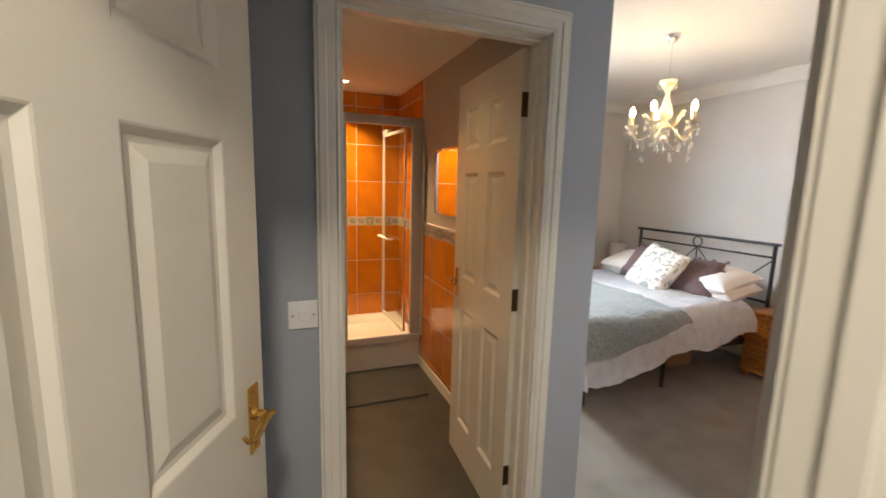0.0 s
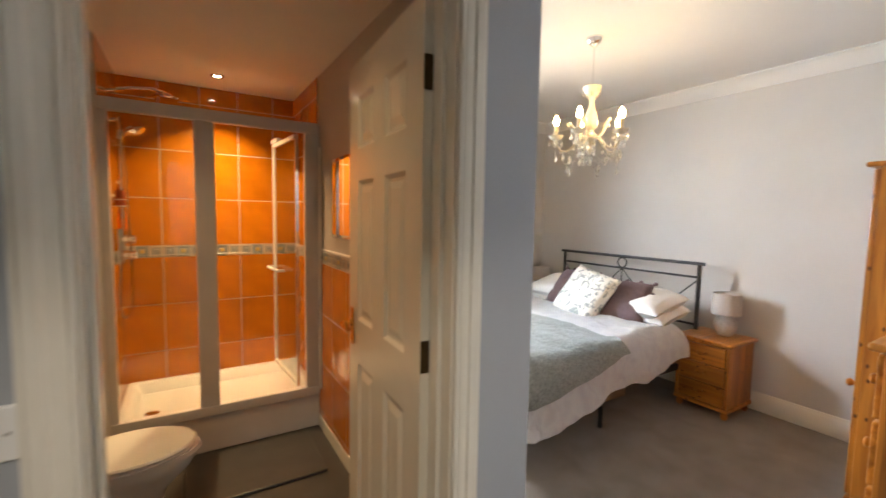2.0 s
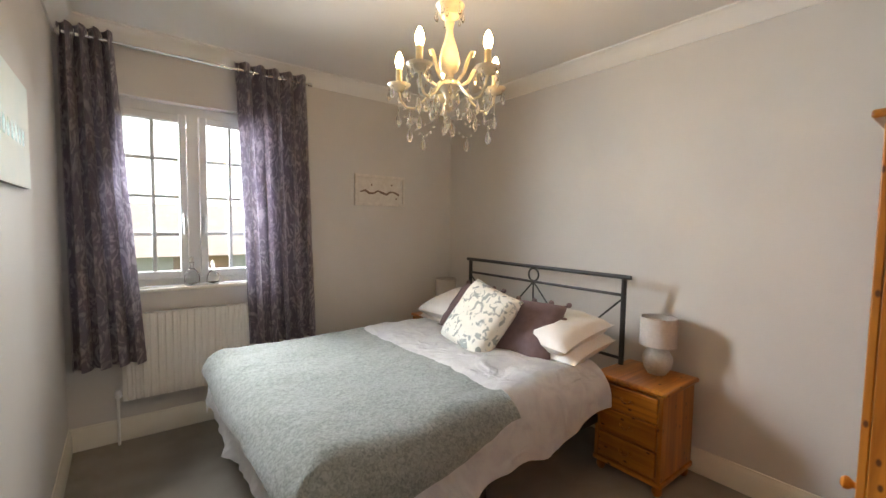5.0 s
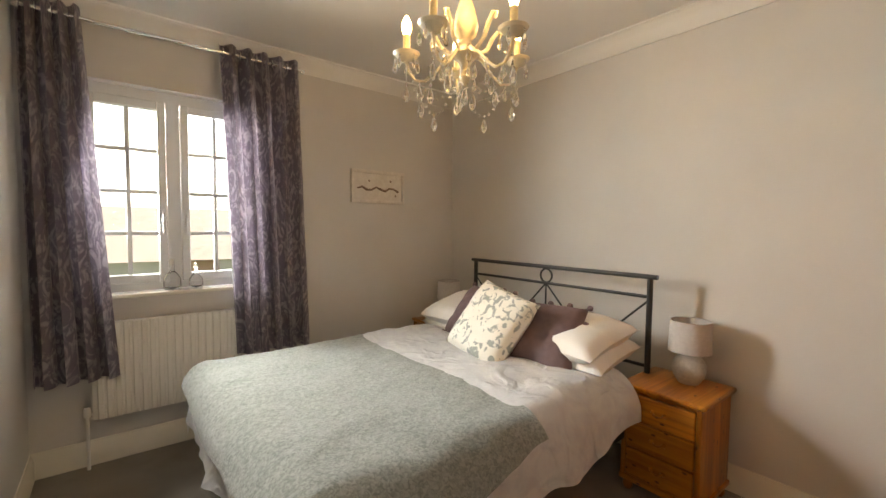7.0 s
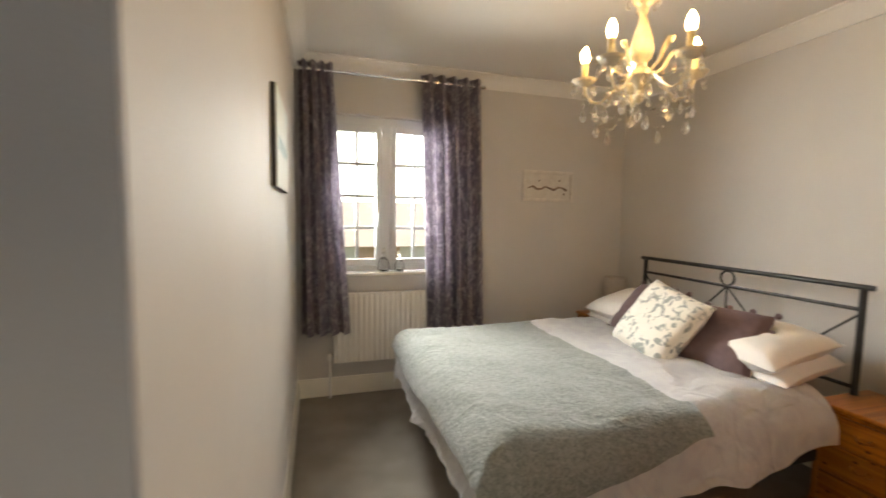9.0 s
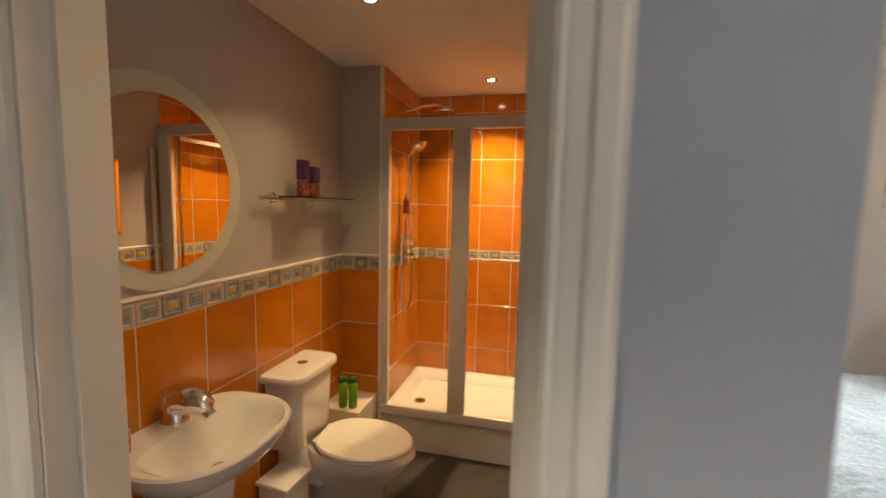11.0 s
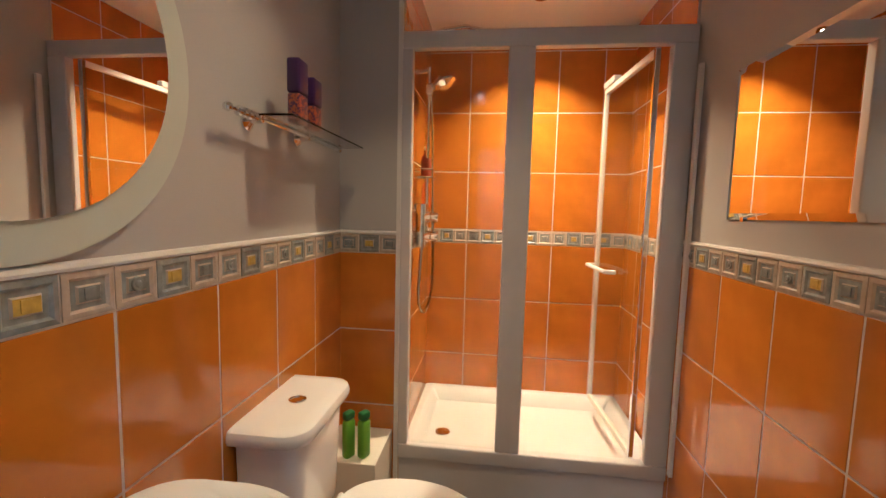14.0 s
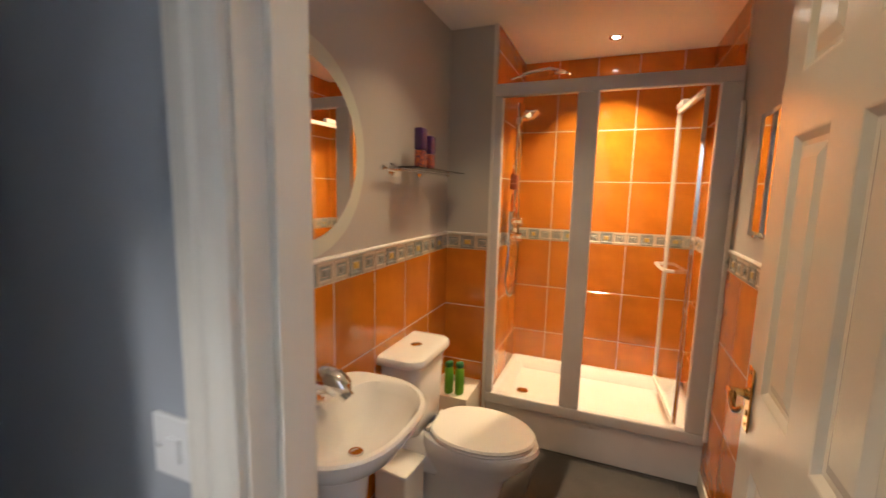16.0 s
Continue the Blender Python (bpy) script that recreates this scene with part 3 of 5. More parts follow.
# light switch
sw = thing("light_switch", pose(2.528, YA, 1.10), "white plastic single light switch on the wall", "switch")
part("plate", box(-0.043, 0.043, -0.009, 0, -0.043, 0.043, 0.003), M_PLASTIC, sw)
part("rocker", box(-0.011, 0.011, -0.014, -0.008, -0.017, 0.017, 0.002), M_PLASTIC, sw)
for sx in (-0.03, 0.03):
    part("screw", lathe([(0.004, 0), (0.003, 0.0015), (0, 0.002)], 8, m=pose(sx, -0.009, 0, 90)), M_CHROME, sw)

# ---- window ----
win = tagged(new("window_1"), "white plastic casement window with small panes", kind="structure")
YW = YN + 0.105
WM = 4.30
fr = box(WX0, WX0 + 0.05, YW - 0.03, YW + 0.03, WZ0 + 0.015, WZ1)
box(WX1 - 0.05, WX1, YW - 0.03, YW + 0.03, WZ0 + 0.015, WZ1, bm=fr)
box(WX0 + 0.05, WX1 - 0.05, YW - 0.03, YW + 0.03, WZ1 - 0.06, WZ1, bm=fr)
box(WX0 + 0.05, WX1 - 0.05, YW - 0.03, YW + 0.03, WZ0 + 0.015, WZ0 + 0.06, bm=fr)
box(WM - 0.035, WM + 0.035, YW - 0.03, YW + 0.03, WZ0 + 0.06, WZ1 - 0.06, bm=fr)
part("window_frame", fr, M_UPVC, win)
for a, b2, hs in ((WX0 + 0.052, WM - 0.037, 1), (WM + 0.037, WX1 - 0.052, -1)):
    z0, z1 = WZ0 + 0.062, WZ1 - 0.062
    sash = box(a, a + 0.045, YW - 0.045, YW + 0.01, z0, z1, 0.006)
    box(b2 - 0.045, b2, YW - 0.045, YW + 0.01, z0, z1, 0.006, bm=sash)
    box(a + 0.045, b2 - 0.045, YW - 0.045, YW + 0.01, z0, z0 + 0.05, 0.004, bm=sash)
    box(a + 0.045, b2 - 0.045, YW - 0.045, YW + 0.01, z1 - 0.05, z1, 0.004, bm=sash)
    so = part("sash", sash, M_UPVC, win)
    ga, gb, g0, g1 = a + 0.045, b2 - 0.045, z0 + 0.05, z1 - 0.05
    bars = box((ga + gb) / 2 - 0.012, (ga + gb) / 2 + 0.012, YW - 0.035, YW - 0.015, g0, g1, 0.003, 1)
    for k in (1, 2, 3):
        zz = g0 + (g1 - g0) * k / 4
        box(ga, gb, YW - 0.034, YW - 0.016, zz - 0.012, zz + 0.012, 0.003, 1, bm=bars)
    part("glazing_bar", bars, M_UPVC, so)
    pn = part("pane", box(ga, gb, YW - 0.006, YW - 0.003, g0, g1), M_PANE, so)
    pn.visible_shadow = False
    hx = b2 - 0.022 if hs > 0 else a + 0.022
    hd = box(hx - 0.009, hx + 0.009, YW - 0.058, YW - 0.045, 1.36, 1.44, 0.003)
    tube([(hx, YW - 0.06, 1.42), (hx, YW - 0.072, 1.40), (hx, YW - 0.072, 1.30)], 0.007, 8, hd)
    part("window_handle", hd, M_UPVC, so)
part("window_sill", box(WX0 - 0.03, WX1 + 0.03, YN - 0.035, YW - 0.03, WZ0 - 0.01, WZ0 + 0.014, 0.005), M_TRIM, win)

# ---- outside ----
structure("ground", box(-60, 70, 5.9, 140, -2.95, -2.85), M_GRASS, "lawn and garden behind the house")
structure("backdrop", box(-80, 90, 62, 62.3, -5, 55), M_HAZE, "bright white overcast sky beyond the gardens")
house = tagged(new("neighbour_house"), "pale rendered house with brick panels across the gardens", "house")
hw = box(-7, 14, 17, 24, -2.85, 0.35)
part("wall", hw, M_RENDER, house)
part("brick_panel", box(5.1, 6.6, 16.9, 17.0, -2.85, 0.25), M_BRICK, house)
rf = bmesh.new()
rv = [rf.verts.new(p) for p in ((-7.4, 16.6, 0.3), (14.4, 16.6, 0.3), (14.4, 20.5, 1.95), (-7.4, 20.5, 1.95), (-7.4, 24.4, 0.3), (14.4, 24.4, 0.3))]
for q in ((0, 1, 2, 3), (3, 2, 5, 4), (0, 3, 4), (1, 5, 2), (0, 4, 5, 1)):
    rf.faces.new([rv[i] for i in q])
part("roof", rf, M_ROOF, house)
for hx0 in (-4, 0.2, 8.4, 11.5):
    wo = part("window", box(hx0, hx0 + 1.3, 16.93, 17.0, -1.3, -0.1), M_UPVC, house)
    part("pane", box(hx0 + 0.1, hx0 + 1.2, 16.9, 16.94, -1.2, -0.2), M_STRIPE_B, wo)

# ---- bedroom: curtains, radiator, pictures ----
pole = thing("curtain_pole", pose(0, YN - 0.12, 2.41), "slim chrome curtain pole on brackets over the window", "curtain pole")
part("rod", tube([(3.66, 0, 0), (5.03, 0, 0)], 0.011, 12), M_CHROME, pole, smooth=True)
for px in (3.655, 5.04):
    part("finial", lathe([(0, -0.02), (0.016, -0.012), (0.018, 0), (0.016, 0.012), (0, 0.02)], 14, m=pose(px, 0, 0, 0, 90)), M_CHROME, pole, smooth=True)
for px in (3.70, 4.98):
    part("bracket", tube([(px, 0.12, -0.01), (px, 0.03, -0.02), (px, 0, -0.012)], 0.006, 8), M_CHROME, pole)


def curtain(x0, x1, xb0, xb1, folds, seed, label):
    root = thing("curtain", pose(0, YN - 0.12, 0), label, "curtain", "curtains at the window")
    rng = random.Random(seed)
    b = bmesh.new()
    nx, nz = folds * 12, 26
    ph = [rng.uniform(-0.35, 0.35) for _ in range(folds + 2)]
    rows = []
    for k in range(nz + 1):
        v = k / nz
        z = 2.465 - v * 1.95
        row = []
        for i in range(nx + 1):
            u = i / nx
            x = (x0 + (x1 - x0) * u) * (1 - v) + (xb0 + (xb1 - xb0) * u) * v
            cyc = u * folds
            amp = 0.036 * (1 - 0.2 * v) + 0.008 * math.sin(3.1 * v + ph[int(cyc)])
            w = math.sin(2 * math.pi * cyc + ph[int(cyc)] * v)
            x += 0.010 * math.sin(4 * math.pi * cyc + 1.3) * (0.4 + v)
            row.append(b.verts.new((x, amp * w + 0.012 * noise.noise((x * 7, z * 3, seed)), z + 0.006 * w * v)))
        rows.append(row)
    for a, c in zip(rows, rows[1:]):
        for i in range(nx):
            b.faces.new((a[i], a[i + 1], c[i + 1], c[i]))
    bmesh.ops.solidify(b, geom=b.faces[:], thickness=0.004)
    part("cloth", b, M_CURTAIN, root, smooth=True)
    for f in range(folds * 2):
        xx = x0 + (x1 - x0) * (f + 0.5) / (folds * 2)
        part("eyelet", tube([(xx + 0.002, 0.024 * math.cos(a), 2.41 + 0.024 * math.sin(a)) for a in [i * math.pi / 6 for i in range(12)]], 0.004, 6, closed=True), M_CHROME, root, "chrome eyelet ring")
    return root


curtain(3.645, 3.885, 3.65, 3.995, 4, 3, "mauve damask eyelet curtain drawn beside the bedroom window")
curtain(4.525, 5.005, 4.60, 5.065, 5, 8, "mauve damask eyelet curtain drawn beside the bedroom window")

rad = thing("radiator", pose(3.885, YN, 0.275), "white enamel panel radiator under the bedroom window", "radiator")
ridge = [(0.0, -0.070), (0.0, -0.077)]
for i in range(24):
    xx = 0.02 + i * 0.0405
    ridge += [(xx, -0.077), (xx + 0.006, -0.085), (xx + 0.024, -0.085), (xx + 0.030, -0.077)]
rb = prism(ridge + [(1.0, -0.077), (1.0, -0.070)], 0, 0.53)
part("panel", rb, M_RAD, rad)
tp = box(0.0, 1.0, -0.075, -0.03, 0.515, 0.532, 0.003)
box(0, 0.006, -0.075, -0.03, 0.0, 0.515, bm=tp)
box(0.994, 1.0, -0.075, -0.03, 0.0, 0.515, bm=tp)
part("casing", tp, M_RAD, rad)
vb = lathe([(0.0, 0), (0.016, 0), (0.018, 0.03), (0.014, 0.05), (0, 0.052)], 12, m=pose(-0.025, -0.06, 0.02))
tube([(-0.025, -0.06, -0.275), (-0.025, -0.06, 0.03), (0.01, -0.06, 0.03)], 0.008, 8, vb)
part("valve", vb, M_PLASTIC, rad)
part("bracket", box(0.2, 0.24, -0.05, 0, 0.1, 0.45), M_RAD, rad)


def sill_bottle(x, y, s, label):
    r = thing("glass_bottle", pose(x, y, WZ0 + 0.014), label, "bottle", "bottles on the sill")
    part("body", lathe([(0, 0), (0.042 * s, 0.001), (0.048 * s, 0.02), (0.046 * s, 0.07 * s), (0.028 * s, 0.10 * s), (0.013 * s, 0.115 * s), (0.013 * s, 0.15 * s), (0.017 * s, 0.155 * s), (0.010 * s, 0.155 * s), (0.010 * s, 0.115 * s), (0.040 * s, 0.068 * s), (0.042 * s, 0.022), (0, 0.006)], 20), M_GLASS, r, smooth=True)
    part("stopper", lathe([(0, 0.15 * s), (0.009 * s, 0.15 * s), (0.016 * s, 0.172 * s), (0.009 * s, 0.19 * s), (0, 0.192 * s)], 14), M_CRYSTAL, r, smooth=True)


sill_bottle(4.275, YN + 0.02, 1.0, "squat clear glass bottle with stopper on the sill")
sill_bottle(4.40, YN + 0.01, 0.85, "small clear glass bottle with stopper on the sill")

pic = thing("framed_picture", pose(5.70, YN, 1.673) @ Matrix.Diagonal((0.945, 1, 1.06, 1)), "pale framed driftwood picture on the wall", "picture")
pf = bmesh.new()
for x0, x1, z0, z1 in ((-0.258, 0.258, 0.10, 0.124), (-0.258, 0.258, -0.124, -0.10), (-0.258, -0.234, -0.10, 0.10), (0.234, 0.258, -0.10, 0.10)):
    box(x0, x1, -0.022, 0, z0, z1, 0.002, 1, bm=pf)
part("frame", pf, M_PRINTFRAME, pic)
part("print", box(-0.234, 0.234, -0.010, 0, -0.10, 0.10), M_PRINT, pic)
dw = tube([(-0.20 + i * 0.044, -0.013, -0.015 + 0.014 * math.sin(i * 1.9)) for i in range(10)], [0.006 + 0.004 * abs(math.sin(i * 2.3)) for i in range(10)], 6)
part("driftwood", dw, M_DRIFT, pic, "thin brown twig strip")
for dx, dz in ((-0.09, 0.045), (0.12, 0.05), (0.17, -0.06)):
    part("shell", lathe([(0, 0), (0.009, 0.002), (0.005, 0.006), (0, 0.007)], 8, m=pose(dx, -0.010, dz, 90)), M_DRIFT, pic)

WBD = (Vector(WB0) - Vector(WB1)).normalized()
WBA = math.degrees(math.atan2(WBD.y, WBD.x))
cv = thing("canvas_picture", pose(XW, 4.01, 1.682, 0, 0, WBA), "pale seascape canvas with dark sides on the wall", "picture")
part("canvas", box(-0.285, 0.285, 0.018, 0.021, -0.18, 0.18), M_CANVAS, cv)
part("stretcher", box(-0.285, 0.285, 0.0, 0.018, -0.18, 0.18), M_STRIPE_B, cv, "dark wrapped edge")
for i in range(7):
    hx = 0.2 - i * 0.06
    hut = bmesh.new()
    vs = [hut.verts.new(p) for p in ((hx - 0.016, 0.0222, -0.04), (hx + 0.016, 0.0222, -0.04), (hx + 0.016, 0.0222, 0.0), (hx, 0.0222, 0.022), (hx - 0.016, 0.0222, 0.0))]
    hut.faces.new(vs)
    part("painted_hut", hut, M_TEAL, cv)

# ---- bedroom: bed ----
BX0, BX1, BY0, BY1 = 4.40, 6.25, 3.43, 4.86
bed = thing("bed", pose(0, 0, 0), "black metal double bed frame with barred headboard", "bed")
for y in (BY0 + 0.01, BY1 - 0.01):
    part("side_rail", box(BX0, BX1 + 0.03, y - 0.012, y + 0.012, 0.27, 0.32, 0.004), M_BLACK, bed)
part("foot_rail", box(BX0, BX0 + 0.024, BY0, BY1, 0.27, 0.32, 0.004), M_BLACK, bed)
for x, y in ((BX0 + 0.012, BY0 + 0.012), (BX0 + 0.012, BY1 - 0.012), (5.2, BY0 + 0.05), (5.2, BY1 - 0.05)):
    part("leg", tube([(x, y, 0.0), (x, y, 0.30)], 0.016, 10), M_BLACK, bed, smooth=True)
for i in range(11):
    x = BX0 + 0.12 + i * 0.172
    part("slat", box(x, x + 0.06, BY0 + 0.024, BY1 - 0.024, 0.300, 0.318), M_PINE_Y, bed)
HX, HY0, HY1 = 6.285, 3.405, 4.855
HM = (HY0 + HY1) / 2
for y in (HY0 + 0.03, HY1 - 0.03):
    part("post", tube([(HX, y, 0), (HX, y, 1.085)], 0.016, 10), M_BLACK, bed, smooth=True)
part("top_rail", tube([(HX, HY0 - 0.01, 1.095), (HX, HY1 + 0.01, 1.095)], 0.014, 10), M_BLACK, bed, smooth=True)
part("rail", tube([(HX, HY0 + 0.03, 0.985), (HX, HY1 - 0.03, 0.985)], 0.010, 8), M_BLACK, bed, smooth=True)
part("rail", tube([(HX, HY0 + 0.03, 0.60), (HX, HY1 - 0.03, 0.60)], 0.010, 8), M_BLACK, bed, smooth=True)
part("ring", tube([(HX, HM + 0.046 * math.cos(a), 1.036 + 0.046 * math.sin(a)) for a in [i * math.pi / 12 for i in range(24)]], 0.007, 8, closed=True), M_BLACK, bed, smooth=True)
for ya, za, yb, zb in ((HM, 0.985, HM, 0.60), (HM, 0.985, HM - 0.36, 0.60), (HM, 0.985, HM + 0.36, 0.60), (HY0 + 0.03, 0.97, HY0 + 0.42, 0.60), (HY1 - 0.03, 0.97, HY1 - 0.42, 0.60)):
    part("spindle", tube([(HX, ya, za), (HX, yb, zb)], 0.006, 8), M_BLACK, bed, smooth=True)
mt = thing("mattress", pose(0, 0, 0.32), "white mattress on the metal bed frame", "mattress")
part("body", box(BX0 + 0.02, BX1 - 0.01, BY0 + 0.02, BY1 - 0.02, 0, 0.21, 0.05, 4), M_PILLOW, mt, smooth=True)


def drape(x0, x1, y0, y1, skew, bx0, bx1, by0, by1, top, drop, r, seed, step, wob, uneven, thick, puff=0.0):
    """Cloth over a slab: flat on top, rounding over the edges and hanging in folds. Runs over arc length on both axes."""
    b = bmesh.new()
    nx, ny = int((x1 - x0) / step), int((y1 - y0) / step)

    def fold(s, lo, hi):
        if s < lo:
            d = lo - s
            a = min(d / r, math.pi / 2)
            ex = max(d - r * math.pi / 2, 0)
            return lo - r * math.sin(a), r * (1 - math.cos(a)) + ex, ex
        if s > hi:
            d = s - hi
            a = min(d / r, math.pi / 2)
            ex = max(d - r * math.pi / 2, 0)
            return hi + r * math.sin(a), r * (1 - math.cos(a)) + ex, ex
        return s, 0.0, 0.0

    V = []
    for i in range(nx + 1):
        row = []
        for j in range(ny + 1):
            s, t = x0 + (x1 - x0) * i / nx, (y0 + skew * i / nx) + (y1 - y0 - skew * i / nx) * j / ny
            s2 = s + uneven * noise.noise((t * 2.1, seed, 0.3)) if i in (0, nx) else s
            t2 = t + uneven * noise.noise((s * 2.3, seed + 5, 0.7)) if j in (0, ny) else t
            px, dz1, e1 = fold(s2, bx0, bx1)
            py, dz2, e2 = fold(t2, by0, by1)
            if dz1 > 0.5 * r and dz2 > 0.5 * r:
                dz = max(dz1, dz2) + 0.12 * min(dz1, dz2)
            else:
                dz = max(dz1, dz2)
            z = top - min(dz, drop + 0.05)
            n1 = noise.noise((s * 3.0, t * 3.0, seed)) + 0.5 * noise.noise((s * 8.0, t * 7.0, seed + 2)) + 0.25 * noise.noise((s * 19.0, t * 17.0, seed + 4))
            z += wob * n1 * (1 if dz < r else 0.4)
            if puff and dz < r:
                z += puff * max(0.0, min((s - 5.05) / 0.25, (6.0 - s) / 0.25, 1.0)) * (1 - dz / r)
            if e1 > 0:
                wv = min(e1 / 0.2, 1) * (0.05 * noise.noise((t * 6.5, seed, 1)) + 0.03 * noise.noise((t * 13, seed, e1 * 4)) + 0.022 + 0.10 * e1)
                px += wv if s > bx1 else -wv
            if e2 > 0:
                wv = min(e2 / 0.2, 1) * (0.05 * noise.noise((s * 6.0, seed, 2)) + 0.03 * noise.noise((s * 12, seed, e2 * 4)) + 0.022 + 0.10 * e2)
                py += wv if t > by1 else -wv
            row.append(b.verts.new((px, py, z)))
        V.append(row)
    for i in range(nx):
        for j in range(ny):
            b.faces.new((V[i][j], V[i + 1][j], V[i + 1][j + 1], V[i][j + 1]))
    bmesh.ops.solidify(b, geom=b.faces[:], thickness=thick)
    return b


dv = thing("duvet", pose(0, 0, 0), "rumpled white embroidered duvet hanging over the bed sides", "duvet")
part("cover", drape(4.08, 5.98, 2.98, 5.20, 0.22, 4.46, 6.3, 3.49, 4.76, 0.61, 0.36, 0.165, 2.0, 0.026, 0.020, 0.08, 0.02, 0.045), M_SHEET, dv, smooth=True)
th = thing("throw", pose(0, 0, 0), "grey fleece throw laid across the foot of the bed", "blanket")
part("fleece", drape(4.17, 5.24, 3.10, 4.94, 0.17, 4.43, 6.3, 3.46, 4.79, 0.645, 0.30, 0.175, 2.0, 0.022, 0.020, 0.06, 0.012), M_THROW, th, smooth=True)


def cushion_bm(w, h, d, seed, pinch=0.35, n=22):
    """Stuffed pillow lying in x-y, thickest in the middle, corners drawn out."""
    b = bmesh.new()
    for sgn in (1, -1):
        V = []
        for i in range(n + 1):
            row = []
            for j in range(n + 1):
                u, v = 2 * i / n - 1, 2 * j / n - 1
                e = (1 - u ** 4) * (1 - v ** 4)
                q = max(e, 0) ** 0.55
                cx = u * w / 2 * (1 - pinch * 0.12 * (1 - abs(v) ** 2) * abs(u) ** 3)
                cy = v * h / 2 * (1 - pinch * 0.12 * (1 - abs(u) ** 2) * abs(v) ** 3)
                wr = 0.010 * noise.noise((u * 3 + seed, v * 3, sgn)) * q + 0.004 * noise.noise((u * 9, v * 9 + seed, sgn)) * q
                row.append(b.verts.new((cx, cy, sgn * d / 2 * q + wr)))
            V.append(row)
        for i in range(n):
            for j in range(n):
                b.faces.new((V[i][j], V[i + 1][j], V[i + 1][j + 1], V[i][j + 1]))
    bmesh.ops.remove_doubles(b, verts=b.verts[:], dist=0.002)
    return b


for i, (px, py, pz, ry, rz, s) in enumerate(((6.00, 3.77, 0.685, -8, 3, 1), (5.98, 3.78, 0.770, -12, -2, 2), (6.02, 4.56, 0.68, -8, -2, 3), (6.0, 4.55, 0.765, -14, 3, 4))):
    p = thing("pillow", pose(px, py, pz, 0, ry, rz), "plump white cotton pillow against the headboard", "pillow", "pillows on the bed")
    part("case", cushion_bm(0.46, 0.68, 0.17, s, 0.6), M_PILLOW, p, smooth=True)
POM = [(-1, -1), (-1, -0.5), (-1, 0), (-1, 0.5), (-1, 1), (1, -1), (1, -0.5), (1, 0), (1, 0.5), (1, 1), (0, -1), (0.5, -1), (-0.5, -1), (0, 1), (0.5, 1), (-0.5, 1)]
for px, py, pz, ry, rz, s in ((5.83, 3.81, 0.765, -50, 14, 6), (5.88, 4.37, 0.785, -50, -8, 7)):
    p = thing("cushion", pose(px, py, pz, 0, ry, rz), "plum cushion edged with pompoms leaning on pillows", "cushion", "cushions on the bed")
    part("cover", cushion_bm(0.40, 0.44, 0.15, s), M_PLUM, p, smooth=True)
    for u, v in POM:
        part("pompom", lathe([(0, -0.017), (0.013, -0.011), (0.018, 0), (0.013, 0.011), (0, 0.017)], 8, m=pose(u * 0.205, v * 0.225, 0)), M_PLUM, p, smooth=True)
p = thing("cushion", pose(5.67, 4.04, 0.805, 0, -56, 4) @ pose(0, 0, 0, 0, 0, -14), "cream square cushion with grey leaf print", "cushion", "cushions on the bed")
part("cover", cushion_bm(0.45, 0.45, 0.16, 9), M_FLORAL, p, smooth=True)


# ---- bedroom: pine furniture ----
def knob(x, y, z, m, parent, s=1.0):
    return part("knob", lathe([(0.008 * s, 0), (0.008 * s, 0.008 * s), (0.016 * s, 0.016 * s), (0.017 * s, 0.024 * s), (0.010 * s, 0.031 * s), (0, 0.032 * s)], 14, m=pose(x, y, z) @ m), M_PINE_Z, parent, smooth=True)


def nightstand(m, label):
    """Three drawers facing -x, wavy plinth, bun feet. Origin at the floor, front edge middle."""
    r = thing("nightstand", m, label, "nightstand", "nightstands beside the bed")
    bd = box(0.02, 0.40, -0.185, 0.185, 0.075, 0.545, 0.003, 1)
    part("body", bd, M_PINE_Z, r)
    part("top", box(-0.005, 0.415, -0.205, 0.205, 0.545, 0.572, 0.010, 3), M_PINE_X, r, smooth=True)
    part("plinth", box(0.0, 0.405, -0.195, 0.195, 0.055, 0.085, 0.008, 2), M_PINE_Y, r)
    for i in range(3):
        z = 0.100 + i * 0.146
        d = part("drawer", box(0.0, 0.03, -0.160, 0.160, z, z + 0.136, 0.006, 2), M_PINE_Y, r)
        hd = bmesh.new()
        tube([(-0.004, -0.028, z + 0.072), (-0.018, -0.018, z + 0.066), (-0.022, 0, z + 0.062), (-0.018, 0.018, z + 0.066), (-0.004, 0.028, z + 0.072)], 0.005, 8, hd)
        for yy in (-0.028, 0.028):
            lathe([(0.012, 0), (0.009, 0.006), (0, 0.008)], 10, hd, pose(0, yy, z + 0.072, 0, -90))
        part("handle", hd, M_PINE_Z, d, smooth=True)
    for y in (-0.175, 0.175):
        part("post", box(0.0, 0.028, y - 0.012, y + 0.012, 0.085, 0.545, 0.008, 2), M_PINE_Z, r)
    for x in (0.04, 0.365):
        for y in (-0.16, 0.16):
            part("foot", lathe([(0, 0), (0.018, 0), (0.027, 0.02), (0.024, 0.038), (0.015, 0.056), (0, 0.056)], 14, m=pose(x, y, 0)), M_PINE_Z, r, smooth=True)
    return r


nightstand(pose(6.046, 3.26, 0) @ Matrix.Diagonal((0.95, 1, 0.985, 1)), "honey pine three-drawer nightstand carrying a grey lamp")
nightstand(pose(6.03, 5.155, 0) @ Matrix.Diagonal((0.95, 1, 0.985, 1)), "honey pine three-drawer nightstand carrying a grey lamp")


